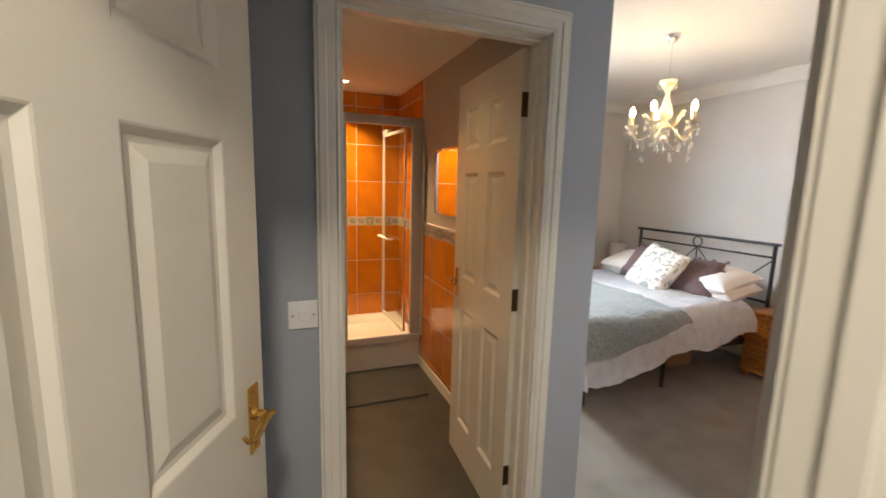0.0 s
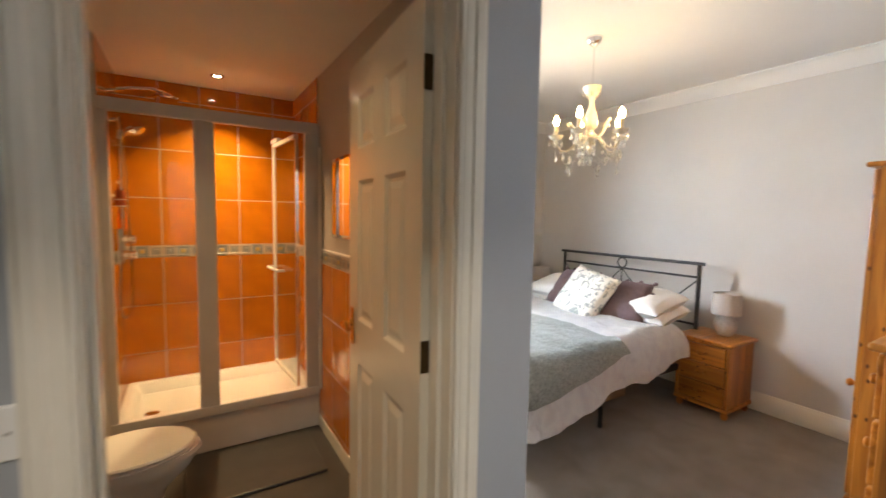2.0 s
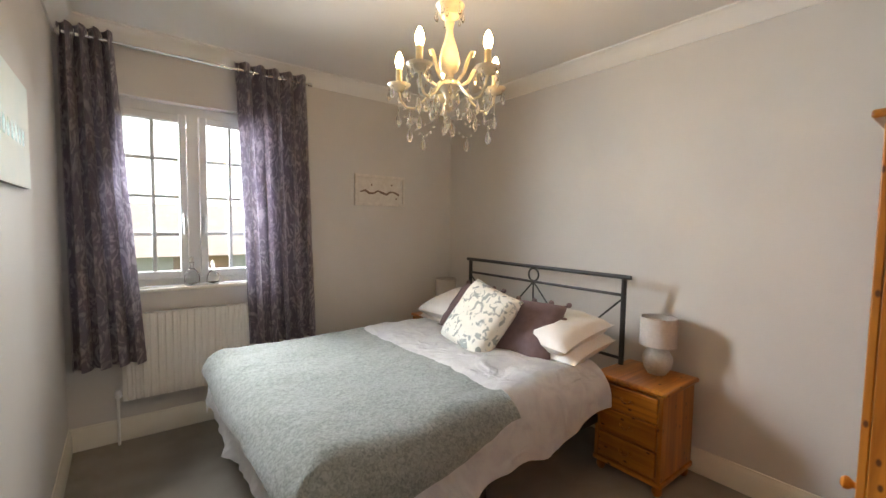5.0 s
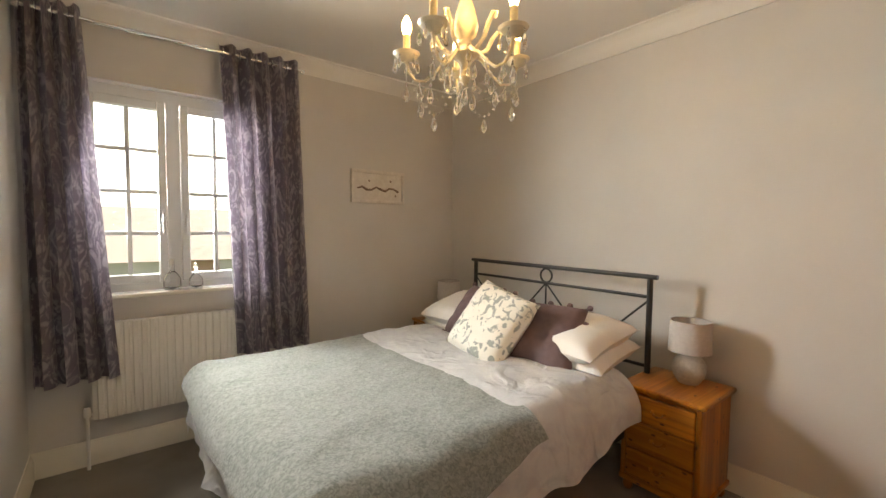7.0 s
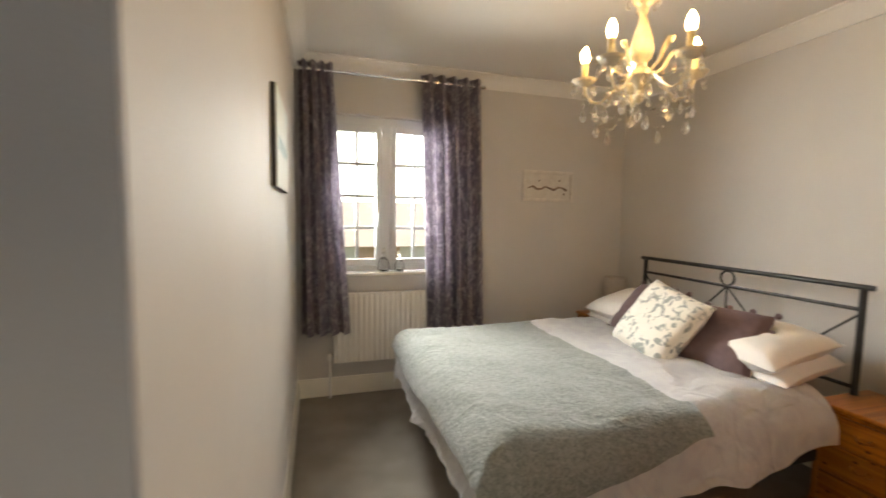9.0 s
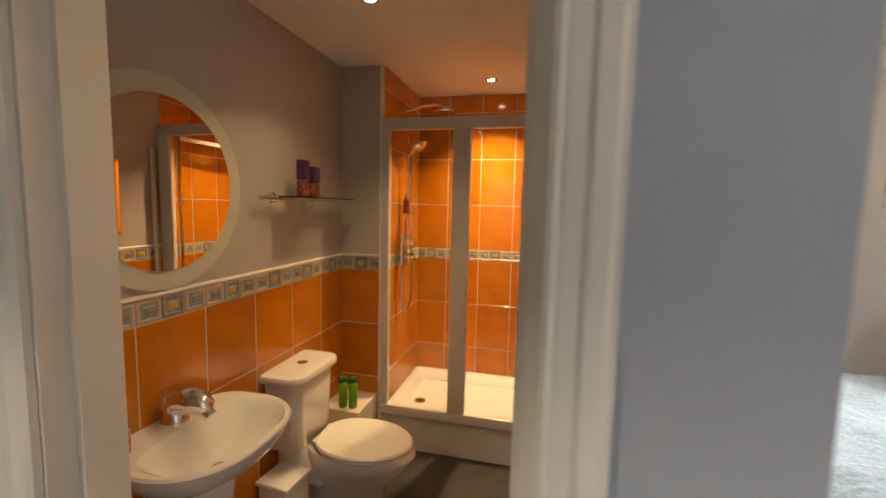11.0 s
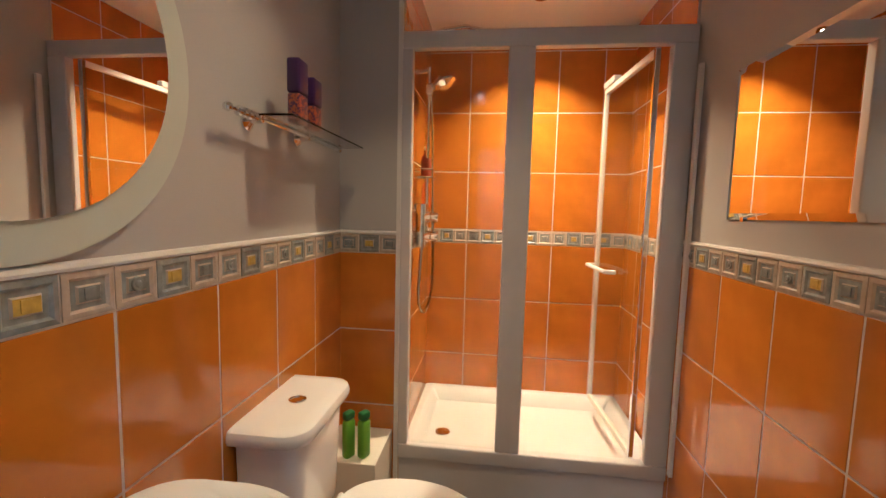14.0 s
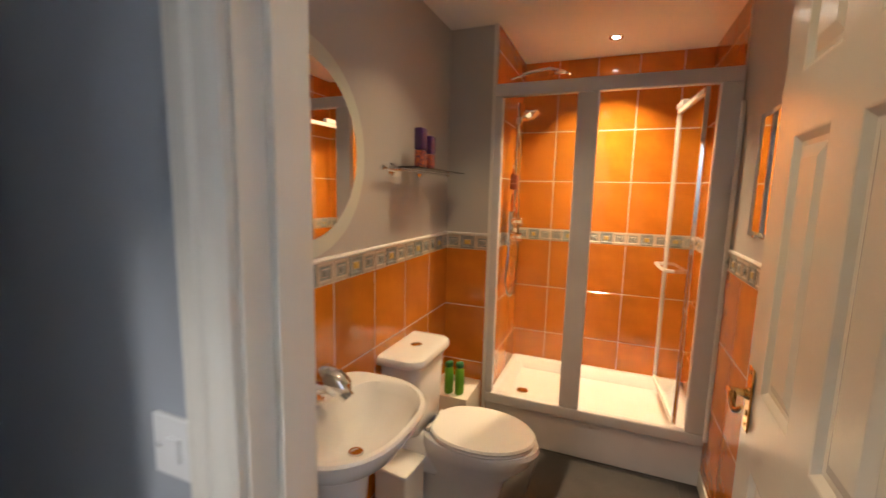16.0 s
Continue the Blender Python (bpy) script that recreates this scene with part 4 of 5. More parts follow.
def table_lamp(m):
    r = thing("table_lamp", m, "unlit grey ceramic table lamp with linen drum shade", "lamp", "lamps on the nightstands")
    part("base", lathe([(0, 0), (0.048, 0), (0.052, 0.006), (0.070, 0.035), (0.080, 0.075), (0.076, 0.105), (0.056, 0.138), (0.030, 0.155), (0.016, 0.162), (0.012, 0.185), (0, 0.186)], 28), M_LAMPBASE, r, smooth=True)
    part("stem", tube([(0, 0, 0.18), (0, 0, 0.30)], 0.006, 8), M_CHROME, r)
    sh = lathe([(0.100, 0.165), (0.094, 0.325), (0.092, 0.325), (0.098, 0.165), (0.100, 0.165)], 36)
    part("shade", sh, M_SHADE, r, smooth=True)
    part("shade_ring", tube([(0.093 * math.cos(a), 0.093 * math.sin(a), 0.324) for a in [i * math.pi / 16 for i in range(32)]], 0.002, 5, closed=True), M_CHROME, r)


table_lamp(pose(6.315, 3.235, 0.5635))
table_lamp(pose(6.29, 5.175, 0.5635))

wr = thing("wardrobe", pose(5.54, 1.75, 0) @ Matrix.Diagonal((1, 1, 0.982, 1)), "tall knotty honey pine wardrobe against the wall", "wardrobe")
part("body", box(0.012, 0.84, 0.01, 0.545, 0.09, 1.735, 0.003, 1), M_PINE_Z, wr)
part("cornice", box(-0.012, 0.865, 0.0, 0.592, 1.735, 1.760, 0.009, 3), M_PINE_X, wr, smooth=True)
part("plinth", box(0.0, 0.852, 0.005, 0.565, 0, 0.09, 0.004), M_PINE_X, wr)
for a, b2, kx in ((0.02, 0.424, 0.39), (0.43, 0.834, 0.465)):
    d = part("door", box(a, b2, 0.547, 0.568, 0.10, 1.725, 0.004), M_PINE_Z, wr)
    knob(kx, 0.568, 0.78, pose(0, 0, 0, -90), d, 1.2)
knob(0.06, 0.568, 0.66, pose(0, 0, 0, -90), wr, 1.2)

ch = thing("chest_of_drawers", pose(4.73, 1.69, 0) @ Matrix.Diagonal((1, 1, 1.03, 1)), "honey pine chest of drawers with turned knobs", "chest")
part("body", box(0.015, 0.80, 0.01, 0.375, 0.05, 0.985, 0.003, 1), M_PINE_Z, ch)
part("top", box(-0.010, 0.83, 0.0, 0.415, 0.985, 1.012, 0.010, 3), M_PINE_X, ch, smooth=True)
part("plinth", box(0.005, 0.81, 0.005, 0.392, 0, 0.05, 0.004), M_PINE_X, ch)
for i in range(4):
    z = 0.07 + i * 0.228
    d = part("drawer", box(0.035, 0.78, 0.376, 0.396, z, z + 0.218, 0.006, 2), M_PINE_X, ch)
    for kx in (0.13, 0.68):
        knob(kx, 0.396, z + 0.11, pose(0, 0, 0, -90), d, 1.1)
    
bx = thing("storage_box", pose(5.58, 1.92, 1.7284), "black and white striped lidded card box on the wardrobe", "box")
part("body", box(0.006, 0.424, 0.006, 0.324, 0, 0.20), M_STRIPE_W, bx)
for i in range(9):
    y = 0.012 + i * 0.036
    part("stripe", box(0.003, 0.0062, y, y + 0.018, 0.0, 0.195), M_STRIPE_B, bx)
for i in range(11):
    x = 0.012 + i * 0.038
    part("stripe", box(x, x + 0.019, 0.3238, 0.327, 0.0, 0.195), M_STRIPE_B, bx)
lid = part("lid", box(-0.002, 0.432, -0.002, 0.332, 0.170, 0.245, 0.003, 1), M_STRIPE_W, bx)
for i in range(-2, 9):
    st = bmesh.new()
    y = i * 0.042
    q = [(y, 0.173), (y + 0.022, 0.173), (y + 0.080, 0.243), (y + 0.058, 0.243)]
    q = [(min(max(a, 0.0), 0.33), z) for a, z in q]
    if q[1][0] - q[0][0] > 0.004 or q[2][0] - q[3][0] > 0.004:
        st.faces.new([st.verts.new((-0.0045, a, z)) for a, z in q])
        part("stripe", st, M_STRIPE_B, lid)
for i in range(3):
    part("gold_spot", lathe([(0, 0), (0.022, 0), (0.020, 0.002), (0, 0.002)], 12, m=pose(0.0018, 0.05 + i * 0.10, 0.02 + 0.01 * (i % 2), 0, -90)), M_GOLD, bx)

ub = thing("underbed_box", pose(5.05, 3.85, 0.0), "dark low storage box pushed under the bed", "box")
part("body", box(0, 0.5, 0, 0.5, 0, 0.16, 0.01), M_DARKWOOD, ub)
cb = thing("cardboard_box", pose(5.55, 3.72, 0.0), "plain brown cardboard box under the bed", "box")
part("body", box(0, 0.28, 0, 0.4, 0, 0.13, 0.004), M_CARD, cb)

# ---- chandelier ----
cd = thing("chandelier", pose(4.943, 3.457, 0.045), "five-arm cream glass chandelier with crystal drops, lit", "chandelier")
part("ceiling_cup", lathe([(0, C), (0.050, C), (0.050, C - 0.012), (0.030, C - 0.040), (0.012, C - 0.052), (0, C - 0.052)], 24, m=pose(0, 0, -0.045)), M_CHROME, cd, smooth=True)
part("chain", tube([(0, 0, C - 0.06), (0.001, 0, 2.34), (0, 0, 2.20)], 0.0035, 6), M_CHROME, cd)
part("crown", lathe([(0.012, 2.145), (0.040, 2.160), (0.052, 2.195), (0.058, 2.200), (0.050, 2.190), (0.034, 2.155), (0.010, 2.140)], 20), M_CREAMGLASS, cd, smooth=True)
part("column", lathe([(0, 2.16), (0.014, 2.155), (0.018, 2.13), (0.012, 2.11), (0.018, 2.08), (0.034, 2.03), (0.044, 1.985), (0.036, 1.955), (0.020, 1.94), (0.022, 1.925), (0.048, 1.905), (0.050, 1.89), (0.024, 1.87), (0.012, 1.84), (0.020, 1.82), (0.012, 1.80), (0, 1.79)], 24), M_CREAMGLASS, cd, smooth=True)


def drop(x, y, z, s, parent):
    b = lathe([(0, 0), (0.004 * s, -0.004 * s), (0.010 * s, -0.026 * s), (0.008 * s, -0.040 * s), (0, -0.048 * s)], 7)
    lathe([(0, 0.016 * s), (0.005 * s, 0.009 * s), (0, 0.002 * s)], 6, b)
    return part("drop", b, M_CRYSTAL, parent, m=pose(x, y, z))


for i in range(5):
    a = 2 * math.pi * i / 5 + 1.002
    ca, sa = math.cos(a), math.sin(a)
    P = [(0.03, 1.90), (0.065, 1.885), (0.10, 1.845), (0.14, 1.815), (0.175, 1.82), (0.198, 1.85), (0.207, 1.885)]
    part("arm", tube([(r * ca, r * sa, z) for r, z in P], [0.007, 0.006, 0.0052, 0.005, 0.005, 0.0052, 0.006], 8), M_CREAMGLASS, cd, smooth=True)
    part("scroll", tube([(r * ca, r * sa, z) for r, z in ((0.05, 1.90), (0.085, 1.925), (0.105, 1.965), (0.125, 1.99), (0.138, 1.985), (0.132, 1.968))], [0.006, 0.0075, 0.008, 0.0075, 0.006, 0.004], 8), M_CREAMGLASS, cd, smooth=True)
    R = 0.207
    ex, ey = R * ca, R * sa
    cup = part("drip_cup", lathe([(0.008, 1.885), (0.030, 1.892), (0.044, 1.912), (0.047, 1.914), (0.040, 1.904), (0.010, 1.898), (0.008, 1.885)], 18, m=pose(ex, ey, 0)), M_CREAMGLASS, cd, smooth=True)
    part("candle", lathe([(0, 1.896), (0.012, 1.896), (0.0125, 1.975), (0.010, 1.978), (0, 1.978)], 14, m=pose(ex, ey, 0)), M_IVORY, cd, smooth=True)
    part("bulb", lathe([(0, 1.976), (0.010, 1.978), (0.0165, 1.998), (0.0145, 2.018), (0.006, 2.038), (0, 2.044)], 14, m=pose(ex, ey, 0)), M_BULB, cd, "lit flame-shaped bulb", smooth=True)
    for k in range(5):
        q = 2 * math.pi * k / 5 + a
        drop(ex + 0.042 * math.cos(q), ey + 0.042 * math.sin(q), 1.888, 0.8, cd)
    drop(ex, ey, 1.80, 1.15, cd)
    part("drop_wire", tube([(ex, ey, 1.885), (ex, ey, 1.80)], 0.0015, 4), M_CHROME, cd)
    drop(0.056 * ca, 0.056 * sa, 2.185, 0.8, cd)
    drop(0.12 * ca, 0.12 * sa, 1.79, 1.2, cd)
    drop(0.16 * ca, 0.16 * sa, 1.80, 0.9, cd)
    drop(0.075 * math.cos(a + 0.63), 0.075 * math.sin(a + 0.63), 1.885, 1.0, cd)
    drop(0.075 * math.cos(a + 0.63), 0.075 * math.sin(a + 0.63), 1.83, 0.8, cd)
    drop(0.05 * math.cos(a + 0.3), 0.05 * math.sin(a + 0.3), 2.165, 0.6, cd)
    # swags of beads between neighbouring arms and the stem
    a2 = a + 2 * math.pi / 5
    sb = bmesh.new()
    for k in range(13):
        u = k / 12
        x = R * (ca * (1 - u) + math.cos(a2) * u) * 0.95
        y = R * (sa * (1 - u) + math.sin(a2) * u) * 0.95
        z = 1.885 - 0.16 * math.sin(math.pi * u)
        lathe([(0, 0.0055), (0.0055, 0), (0, -0.0055)], 6, sb, pose(x, y, z))
    for k in range(9):
        u = k / 8
        lathe([(0, 0.005), (0.005, 0), (0, -0.005)], 6, sb, pose(ca * (0.20 - 0.165 * u), sa * (0.20 - 0.165 * u), 1.88 - 0.13 * math.sin(math.pi * u * 0.8)))
    tagged(part("bead_swag", sb, M_CRYSTAL, cd), kind="stuff")
    drop(0.95 * R * (ca + math.cos(a2)) / 2, 0.95 * R * (sa + math.sin(a2)) / 2, 1.715, 1.1, cd)
drop(0, 0, 1.785, 1.3, cd)

# ---- shower room ----
for dx, dy, watts in DOWNLIGHTS:
    dl = thing("downlight", BATH @ pose(dx, dy, CB), "small recessed ceiling downlight, lit", "light", "ceiling downlights")
    part("rim", lathe([(0.024, 0.0), (0.024, -0.004), (0.040, -0.006), (0.043, 0.0)], 24), M_CHROME, dl, smooth=True)
    part("lens", lathe([(0, -0.002), (0.023, -0.002), (0.023, 0.0), (0, 0.0)], 20), M_SPOT, dl)

# shower tray and enclosure
tray = thing("shower_tray", BATH @ pose(0, 0, 0), "white shower tray raised on a boxed plinth", "shower tray")
tb = bmesh.new()
TX0, TX1, TY0, TY1 = 2.308, 3.509, YE + 0.045, 5.314
loops = []
for ins, z in ((0.0, 0.10), (0.0, 0.265), (0.012, 0.278), (0.040, 0.278), (0.060, 0.266), (0.095, 0.205), (0.14, 0.196)):
    loops.append([tb.verts.new(p) for p in ((TX0 + ins, TY0 + ins, z), (TX1 - ins, TY0 + ins, z), (TX1 - ins, TY1 - ins, z), (TX0 + ins, TY1 - ins, z))])
for a, c in zip(loops, loops[1:]):
    for i in range(4):
        tb.faces.new((a[i], a[(i + 1) % 4], c[(i + 1) % 4], c[i]))
tb.faces.new(loops[-1])
tb.faces.new(loops[0])
bmesh.ops.bevel(tb, geom=[e for e in tb.edges if abs(e.verts[0].co.z - e.verts[1].co.z) > 0.004], offset=0.010, segments=3, affect="EDGES")
part("basin", tb, M_CERAMIC, tray, smooth=True)
part("waste", lathe([(0, 0.006), (0.030, 0.005), (0.040, 0.002), (0.042, 0), (0, 0)], 20, m=pose(2.48, 4.86, 0.198)), M_CHROME, tray, smooth=True)
part("base", box(TX0, TX1, YE + 0.06, 5.31, 0.0, 0.10), M_ENCL, tray)

en = thing("shower_enclosure", BATH @ pose(0, 0, 0), "grey framed glass shower enclosure, pivot door open inward", "shower enclosure")
part("plinth", box(2.302, 3.509, YE + 0.004, YE + 0.03, 0.0, 0.235, 0.003), M_ENCL, en)
part("bottom_rail", box(2.302, 3.509, YE - 0.014, YE + 0.036, 0.237, 0.305, 0.008, 3), M_ENCL, en, smooth=True)
part("top_rail", box(2.302, 3.509, YE - 0.012, YE + 0.034, 2.100, 2.172, 0.006, 3), M_ENCL, en, smooth=True)
part("post", box(2.302, 2.347, YE - 0.012, YE + 0.034, 0.305, 2.100, 0.005, 2), M_ENCL, en)
part("post", box(2.758, 2.868, YE - 0.014, YE + 0.034, 0.305, 2.100, 0.006, 2), M_ENCL, en)
part("post", box(3.414, 3.509, YE - 0.012, YE + 0.034, 0.305, 2.100, 0.006, 2), M_ENCL, en)
part("glass_panel", box(2.347, 2.758, YE + 0.008, YE + 0.013, 0.305, 2.100), M_SHOWERGLASS, en).visible_shadow = False
SDA = math.degrees(math.atan2(0.615, -0.045))
sd = part("shower_door", box(-0.004, 0.590, -0.003, 0.003, 0.03, 1.760), M_SHOWERGLASS, en, "clear glass pivot door", m=pose(3.365, YE + 0.035, 0.315, 0, 0, SDA))
sd.visible_shadow = False
for x0, x1, z0, z1, mm in ((-0.016, 0.004, 0, 1.78, M_CHROME), (0.586, 0.602, 0, 1.78, M_WHITEMET), (0.004, 0.586, 0, 0.03, M_WHITEMET), (0.004, 0.586, 1.752, 1.78, M_WHITEMET)):
    part("door_rail", box(x0, x1, -0.011, 0.011, z0, z1, 0.003), mm, sd)
hb = tube([(0.60, 0.012, 0.80), (0.60, 0.055, 0.80), (0.42, 0.062, 0.80), (0.30, 0.055, 0.80), (0.29, 0.006, 0.80)], 0.011, 8)
part("door_handle", hb, M_WHITEMET, sd, smooth=True)
part("hinge_cap", box(0.44, 0.60, -0.02, 0.02, 1.78, 1.815, 0.006), M_WHITEMET, sd)

# shower fittings on the left side wall of the cubicle
sf = thing("shower_mixer", BATH @ pose(2.3076, 4.80, 1.325), "chrome thermostatic shower mixer with hose and riser rail", "shower")
mb = tube([(0.045, 0, -0.11), (0.045, 0, 0.11)], 0.032, 16)
for z in (-0.055, 0.045):
    lathe([(0.028, 0), (0.030, 0.03), (0.025, 0.036), (0.028, 0.070), (0, 0.073)], 18, mb, pose(0.06, 0, z, 0, 90))
part("valve", mb, M_CHROME, sf, smooth=True)
wb = bmesh.new()
for z in (-0.075, 0.075):
    tube([(0, 0, z), (0.045, 0, z)], 0.013, 10, wb)
part("elbow", wb, M_CHROME, sf, smooth=True)
part("riser", tube([(0.06, 0.05, 0.06), (0.06, 0.05, 0.80)], 0.012, 10), M_CHROME, sf, smooth=True)
for z in (0.10, 0.78):
    part("rail_bracket", tube([(0.0, 0.05, z), (0.06, 0.05, z)], 0.012, 10), M_CHROME, sf, smooth=True)
part("slider", box(0.045, 0.085, 0.03, 0.07, 0.66, 0.72, 0.008), M_CHROME, sf)
part("hand_shower", lathe([(0, 0), (0.058, 0.002), (0.064, 0.014), (0.042, 0.032), (0.018, 0.044), (0, 0.046)], 20, m=pose(0.13, 0.05, 0.735, 0, 160)), M_CHROME, sf, smooth=True)
part("wand", tube([(0.12, 0.05, 0.755), (0.09, 0.05, 0.72), (0.07, 0.05, 0.66)], [0.012, 0.012, 0.009], 10), M_CHROME, sf, smooth=True)
hose = [(0.07, 0.05, 0.66), (0.085, 0.04, 0.45), (0.09, 0.03, 0.2), (0.10, 0.03, -0.1), (0.10, 0.02, -0.32), (0.08, 0.0, -0.43), (0.055, 0.0, -0.45), (0.035, 0.0, -0.38), (0.04, 0.0, -0.22), (0.045, 0.0, -0.10)]
hp = []
for i in range(len(hose) - 1):
    p0, p1, p2, p3 = (Vector(hose[max(i - 1, 0)]), Vector(hose[i]), Vector(hose[i + 1]), Vector(hose[min(i + 2, len(hose) - 1)]))
    for k in range(5):
        u = k / 5
        hp.append(0.5 * ((2 * p1) + (p2 - p0) * u + (2 * p0 - 5 * p1 + 4 * p2 - p3) * u * u + (3 * p1 - p0 - 3 * p2 + p3) * u ** 3))
part("hose", tube(hp, 0.0085, 8), M_CHROME, sf, smooth=True)
rh = thing("overhead_shower", BATH @ pose(2.3076, 4.86, 2.28), "chrome overhead shower arm with round head", "shower")
part("arm", tube([(0, 0, 0), (0.12, 0, 0.03), (0.24, 0, 0.045), (0.30, 0, 0.03)], 0.011, 10), M_CHROME, rh, smooth=True)
part("head", lathe([(0, 0), (0.070, 0.002), (0.074, 0.012), (0.040, 0.028), (0.014, 0.045), (0, 0.046)], 24, m=pose(0.31, 0, -0.012)), M_CHROME, rh, smooth=True)
cad = thing("soap_rack", BATH @ pose(2.308, 4.87, 1.575), "chrome wire soap rack with bottles in the shower", "rack")
rk = bmesh.new()
for z in (0.0, 0.04):
    tube([(0.005, -0.06, z), (0.095, -0.06, z), (0.11, 0, z), (0.095, 0.06, z), (0.005, 0.06, z)], 0.003, 6, rk, closed=True)
for y in (-0.04, -0.015, 0.015, 0.04):
    tube([(0.003, y, 0.0), (0.10, y, 0.0)], 0.002, 5, rk)
part("basket", rk, M_CHROME, cad)
sb1 = thing("soap_bottle", BATH @ pose(2.358, 4.86, 1.578), "amber shower gel bottle in the rack", "bottle")
part("body", lathe([(0, 0), (0.026, 0), (0.028, 0.01), (0.027, 0.09), (0.012, 0.115), (0.010, 0.135), (0, 0.136)], 14), M_AMBER, sb1, smooth=True)
part("cap", lathe([(0, 0.136), (0.011, 0.136), (0.011, 0.155), (0, 0.156)], 12), M_WHITEMET, sb1)
sb2 = thing("shower_gel_bottle", BATH @ pose(2.363, 4.88, 1.47), "pale bottle hanging below the soap rack", "bottle")
part("body", lathe([(0, -0.06), (0.024, -0.05), (0.030, 0.0), (0.024, 0.07), (0.010, 0.09), (0, 0.105)], 14), M_PINKLIQ, sb2, smooth=True)

# wall directions
LA = math.degrees(math.atan2(BL0[1] - BL1[1], BL0[0] - BL1[0]))
RA = math.degrees(math.atan2(BR1[1] - BR0[1], BR1[0] - BR0[0]))


def on_left(y, z=0.0):
    """Pose on the left wall at plan y: x along the wall towards the door, y out into the room."""
    u = (BL1[1] - y) / (BL1[1] - BL0[1])
    return BATH @ pose(BL1[0] + (BL0[0] - BL1[0]) * u, y, z, 0, 0, LA)


def on_right(y, z=0.0):
    u = (y - BR0[1]) / (BR1[1] - BR0[1])
    return BATH @ pose(BR0[0] + (BR1[0] - BR0[0]) * u, y, z, 0, 0, RA)


rm = thing("round_mirror", on_left(3.206, 1.68) @ Matrix.Diagonal((1.105, 1, 1.105, 1)), "round wall mirror with a frosted glass rim", "mirror")
part("rim", lathe([(0, 0.0), (0.335, 0.0), (0.335, 0.012), (0.275, 0.014), (0, 0.014)], 64, m=pose(0, 0, 0, -90)), M_FROST, rm, smooth=True)
part("glass", lathe([(0, 0.0145), (0.268, 0.0145), (0.275, 0.018), (0, 0.018)][::-1], 64, m=pose(0, 0, 0, -90)), M_MIRROR, rm)
part("fixing", box(-0.12, 0.12, 0.0, 0.008, -0.1, 0.1), M_CHROME, rm)
mm_ = thing("wall_mirror", on_right(3.83, 1.644), "unframed rectangular mirror hung on the grey wall", "mirror")
mb = bmesh.new()
lp = []
for ins, y in ((0, 0.0), (0, 0.003), (0.02, 0.006)):
    lp.append([mb.verts.new(p) for p in ((-0.42 + ins, y, -0.24 + ins), (0.40 - ins, y, -0.245 + ins), (0.40 - ins, y, 0.25 - ins), (-0.42 + ins, y, 0.25 - ins))])
for a, c in zip(lp, lp[1:]):
    for i in range(4):
        mb.faces.new((a[i], a[(i + 1) % 4], c[(i + 1) % 4], c[i]))
mb.faces.new(lp[-1])
mb.faces.new(lp[0])
part("glass", mb, M_MIRROR, mm_, m=pose(0, 0.002, 0))
for x in (-0.3, 0.3):
    part("clip", box(x - 0.01, x + 0.01, 0.002, 0.012, -0.252, -0.236, 0.002), M_CHROME, mm_)

sh = thing("glass_shelf", on_left(3.815, 1.648), "clear glass shelf on a chrome rail with twisted ends", "shelf")
rl = bmesh.new()
tube([(0.03, 0.045, 0), (-0.62, 0.045, 0)], 0.006, 8, rl)
for xx in (0.035, 0.058, 0.081, 0.104):
    lathe([(0, -0.011), (0.011, -0.007), (0.0145, 0), (0.011, 0.007), (0, 0.011)], 12, rl, pose(xx, 0.045, 0, 0, 90))
tube([(0.10, 0.045, 0), (0.145, 0.045, 0)], 0.005, 8, rl)
lathe([(0, -0.013), (0.010, -0.008), (0.013, 0), (0.010, 0.008), (0, 0.013)], 12, rl, pose(0.15, 0.045, 0))
lathe([(0, -0.013), (0.010, -0.008), (0.013, 0), (0.010, 0.008), (0, 0.013)], 12, rl, pose(-0.60, 0.045, 0))
part("rail", rl, M_CHROME, sh, smooth=True)
for xx in (0.0, -0.303):
    part("bracket", lathe([(0.030, 0), (0.031, 0.006), (0.024, 0.012), (0.012, 0.018), (0.010, 0.050), (0, 0.052)], 18, m=pose(xx, 0, 0, -90)), M_CHROME, sh, smooth=True)
part("plate", box(-0.60, 0.02, 0.045, 0.150, 0.007, 0.013, 0.002, 1), M_GLASS, sh, "clear glass plate")


def shelf_bottle(x, y, z, h, w, cap):
    r = thing("toiletry_bottle", on_left(3.815, 1.661) @ pose(x, y, z), "flat deep purple toiletry bottle on the glass shelf", "bottle", "bottles on the shelf")
    part("body", box(-w / 2, w / 2, -0.020, 0.020, 0, h * 0.45, 0.008, 3), M_PURPLE, r, smooth=True)
    part("cap", box(-w / 2 - 0.001, w / 2 + 0.001, -0.021, 0.021, h * 0.45, h, 0.008, 3), M_PURPLE2, r, smooth=True)


shelf_bottle(-0.110, 0.10, 0, 0.185, 0.062, 1)
shelf_bottle(-0.215, 0.10, 0, 0.160, 0.060, 1)

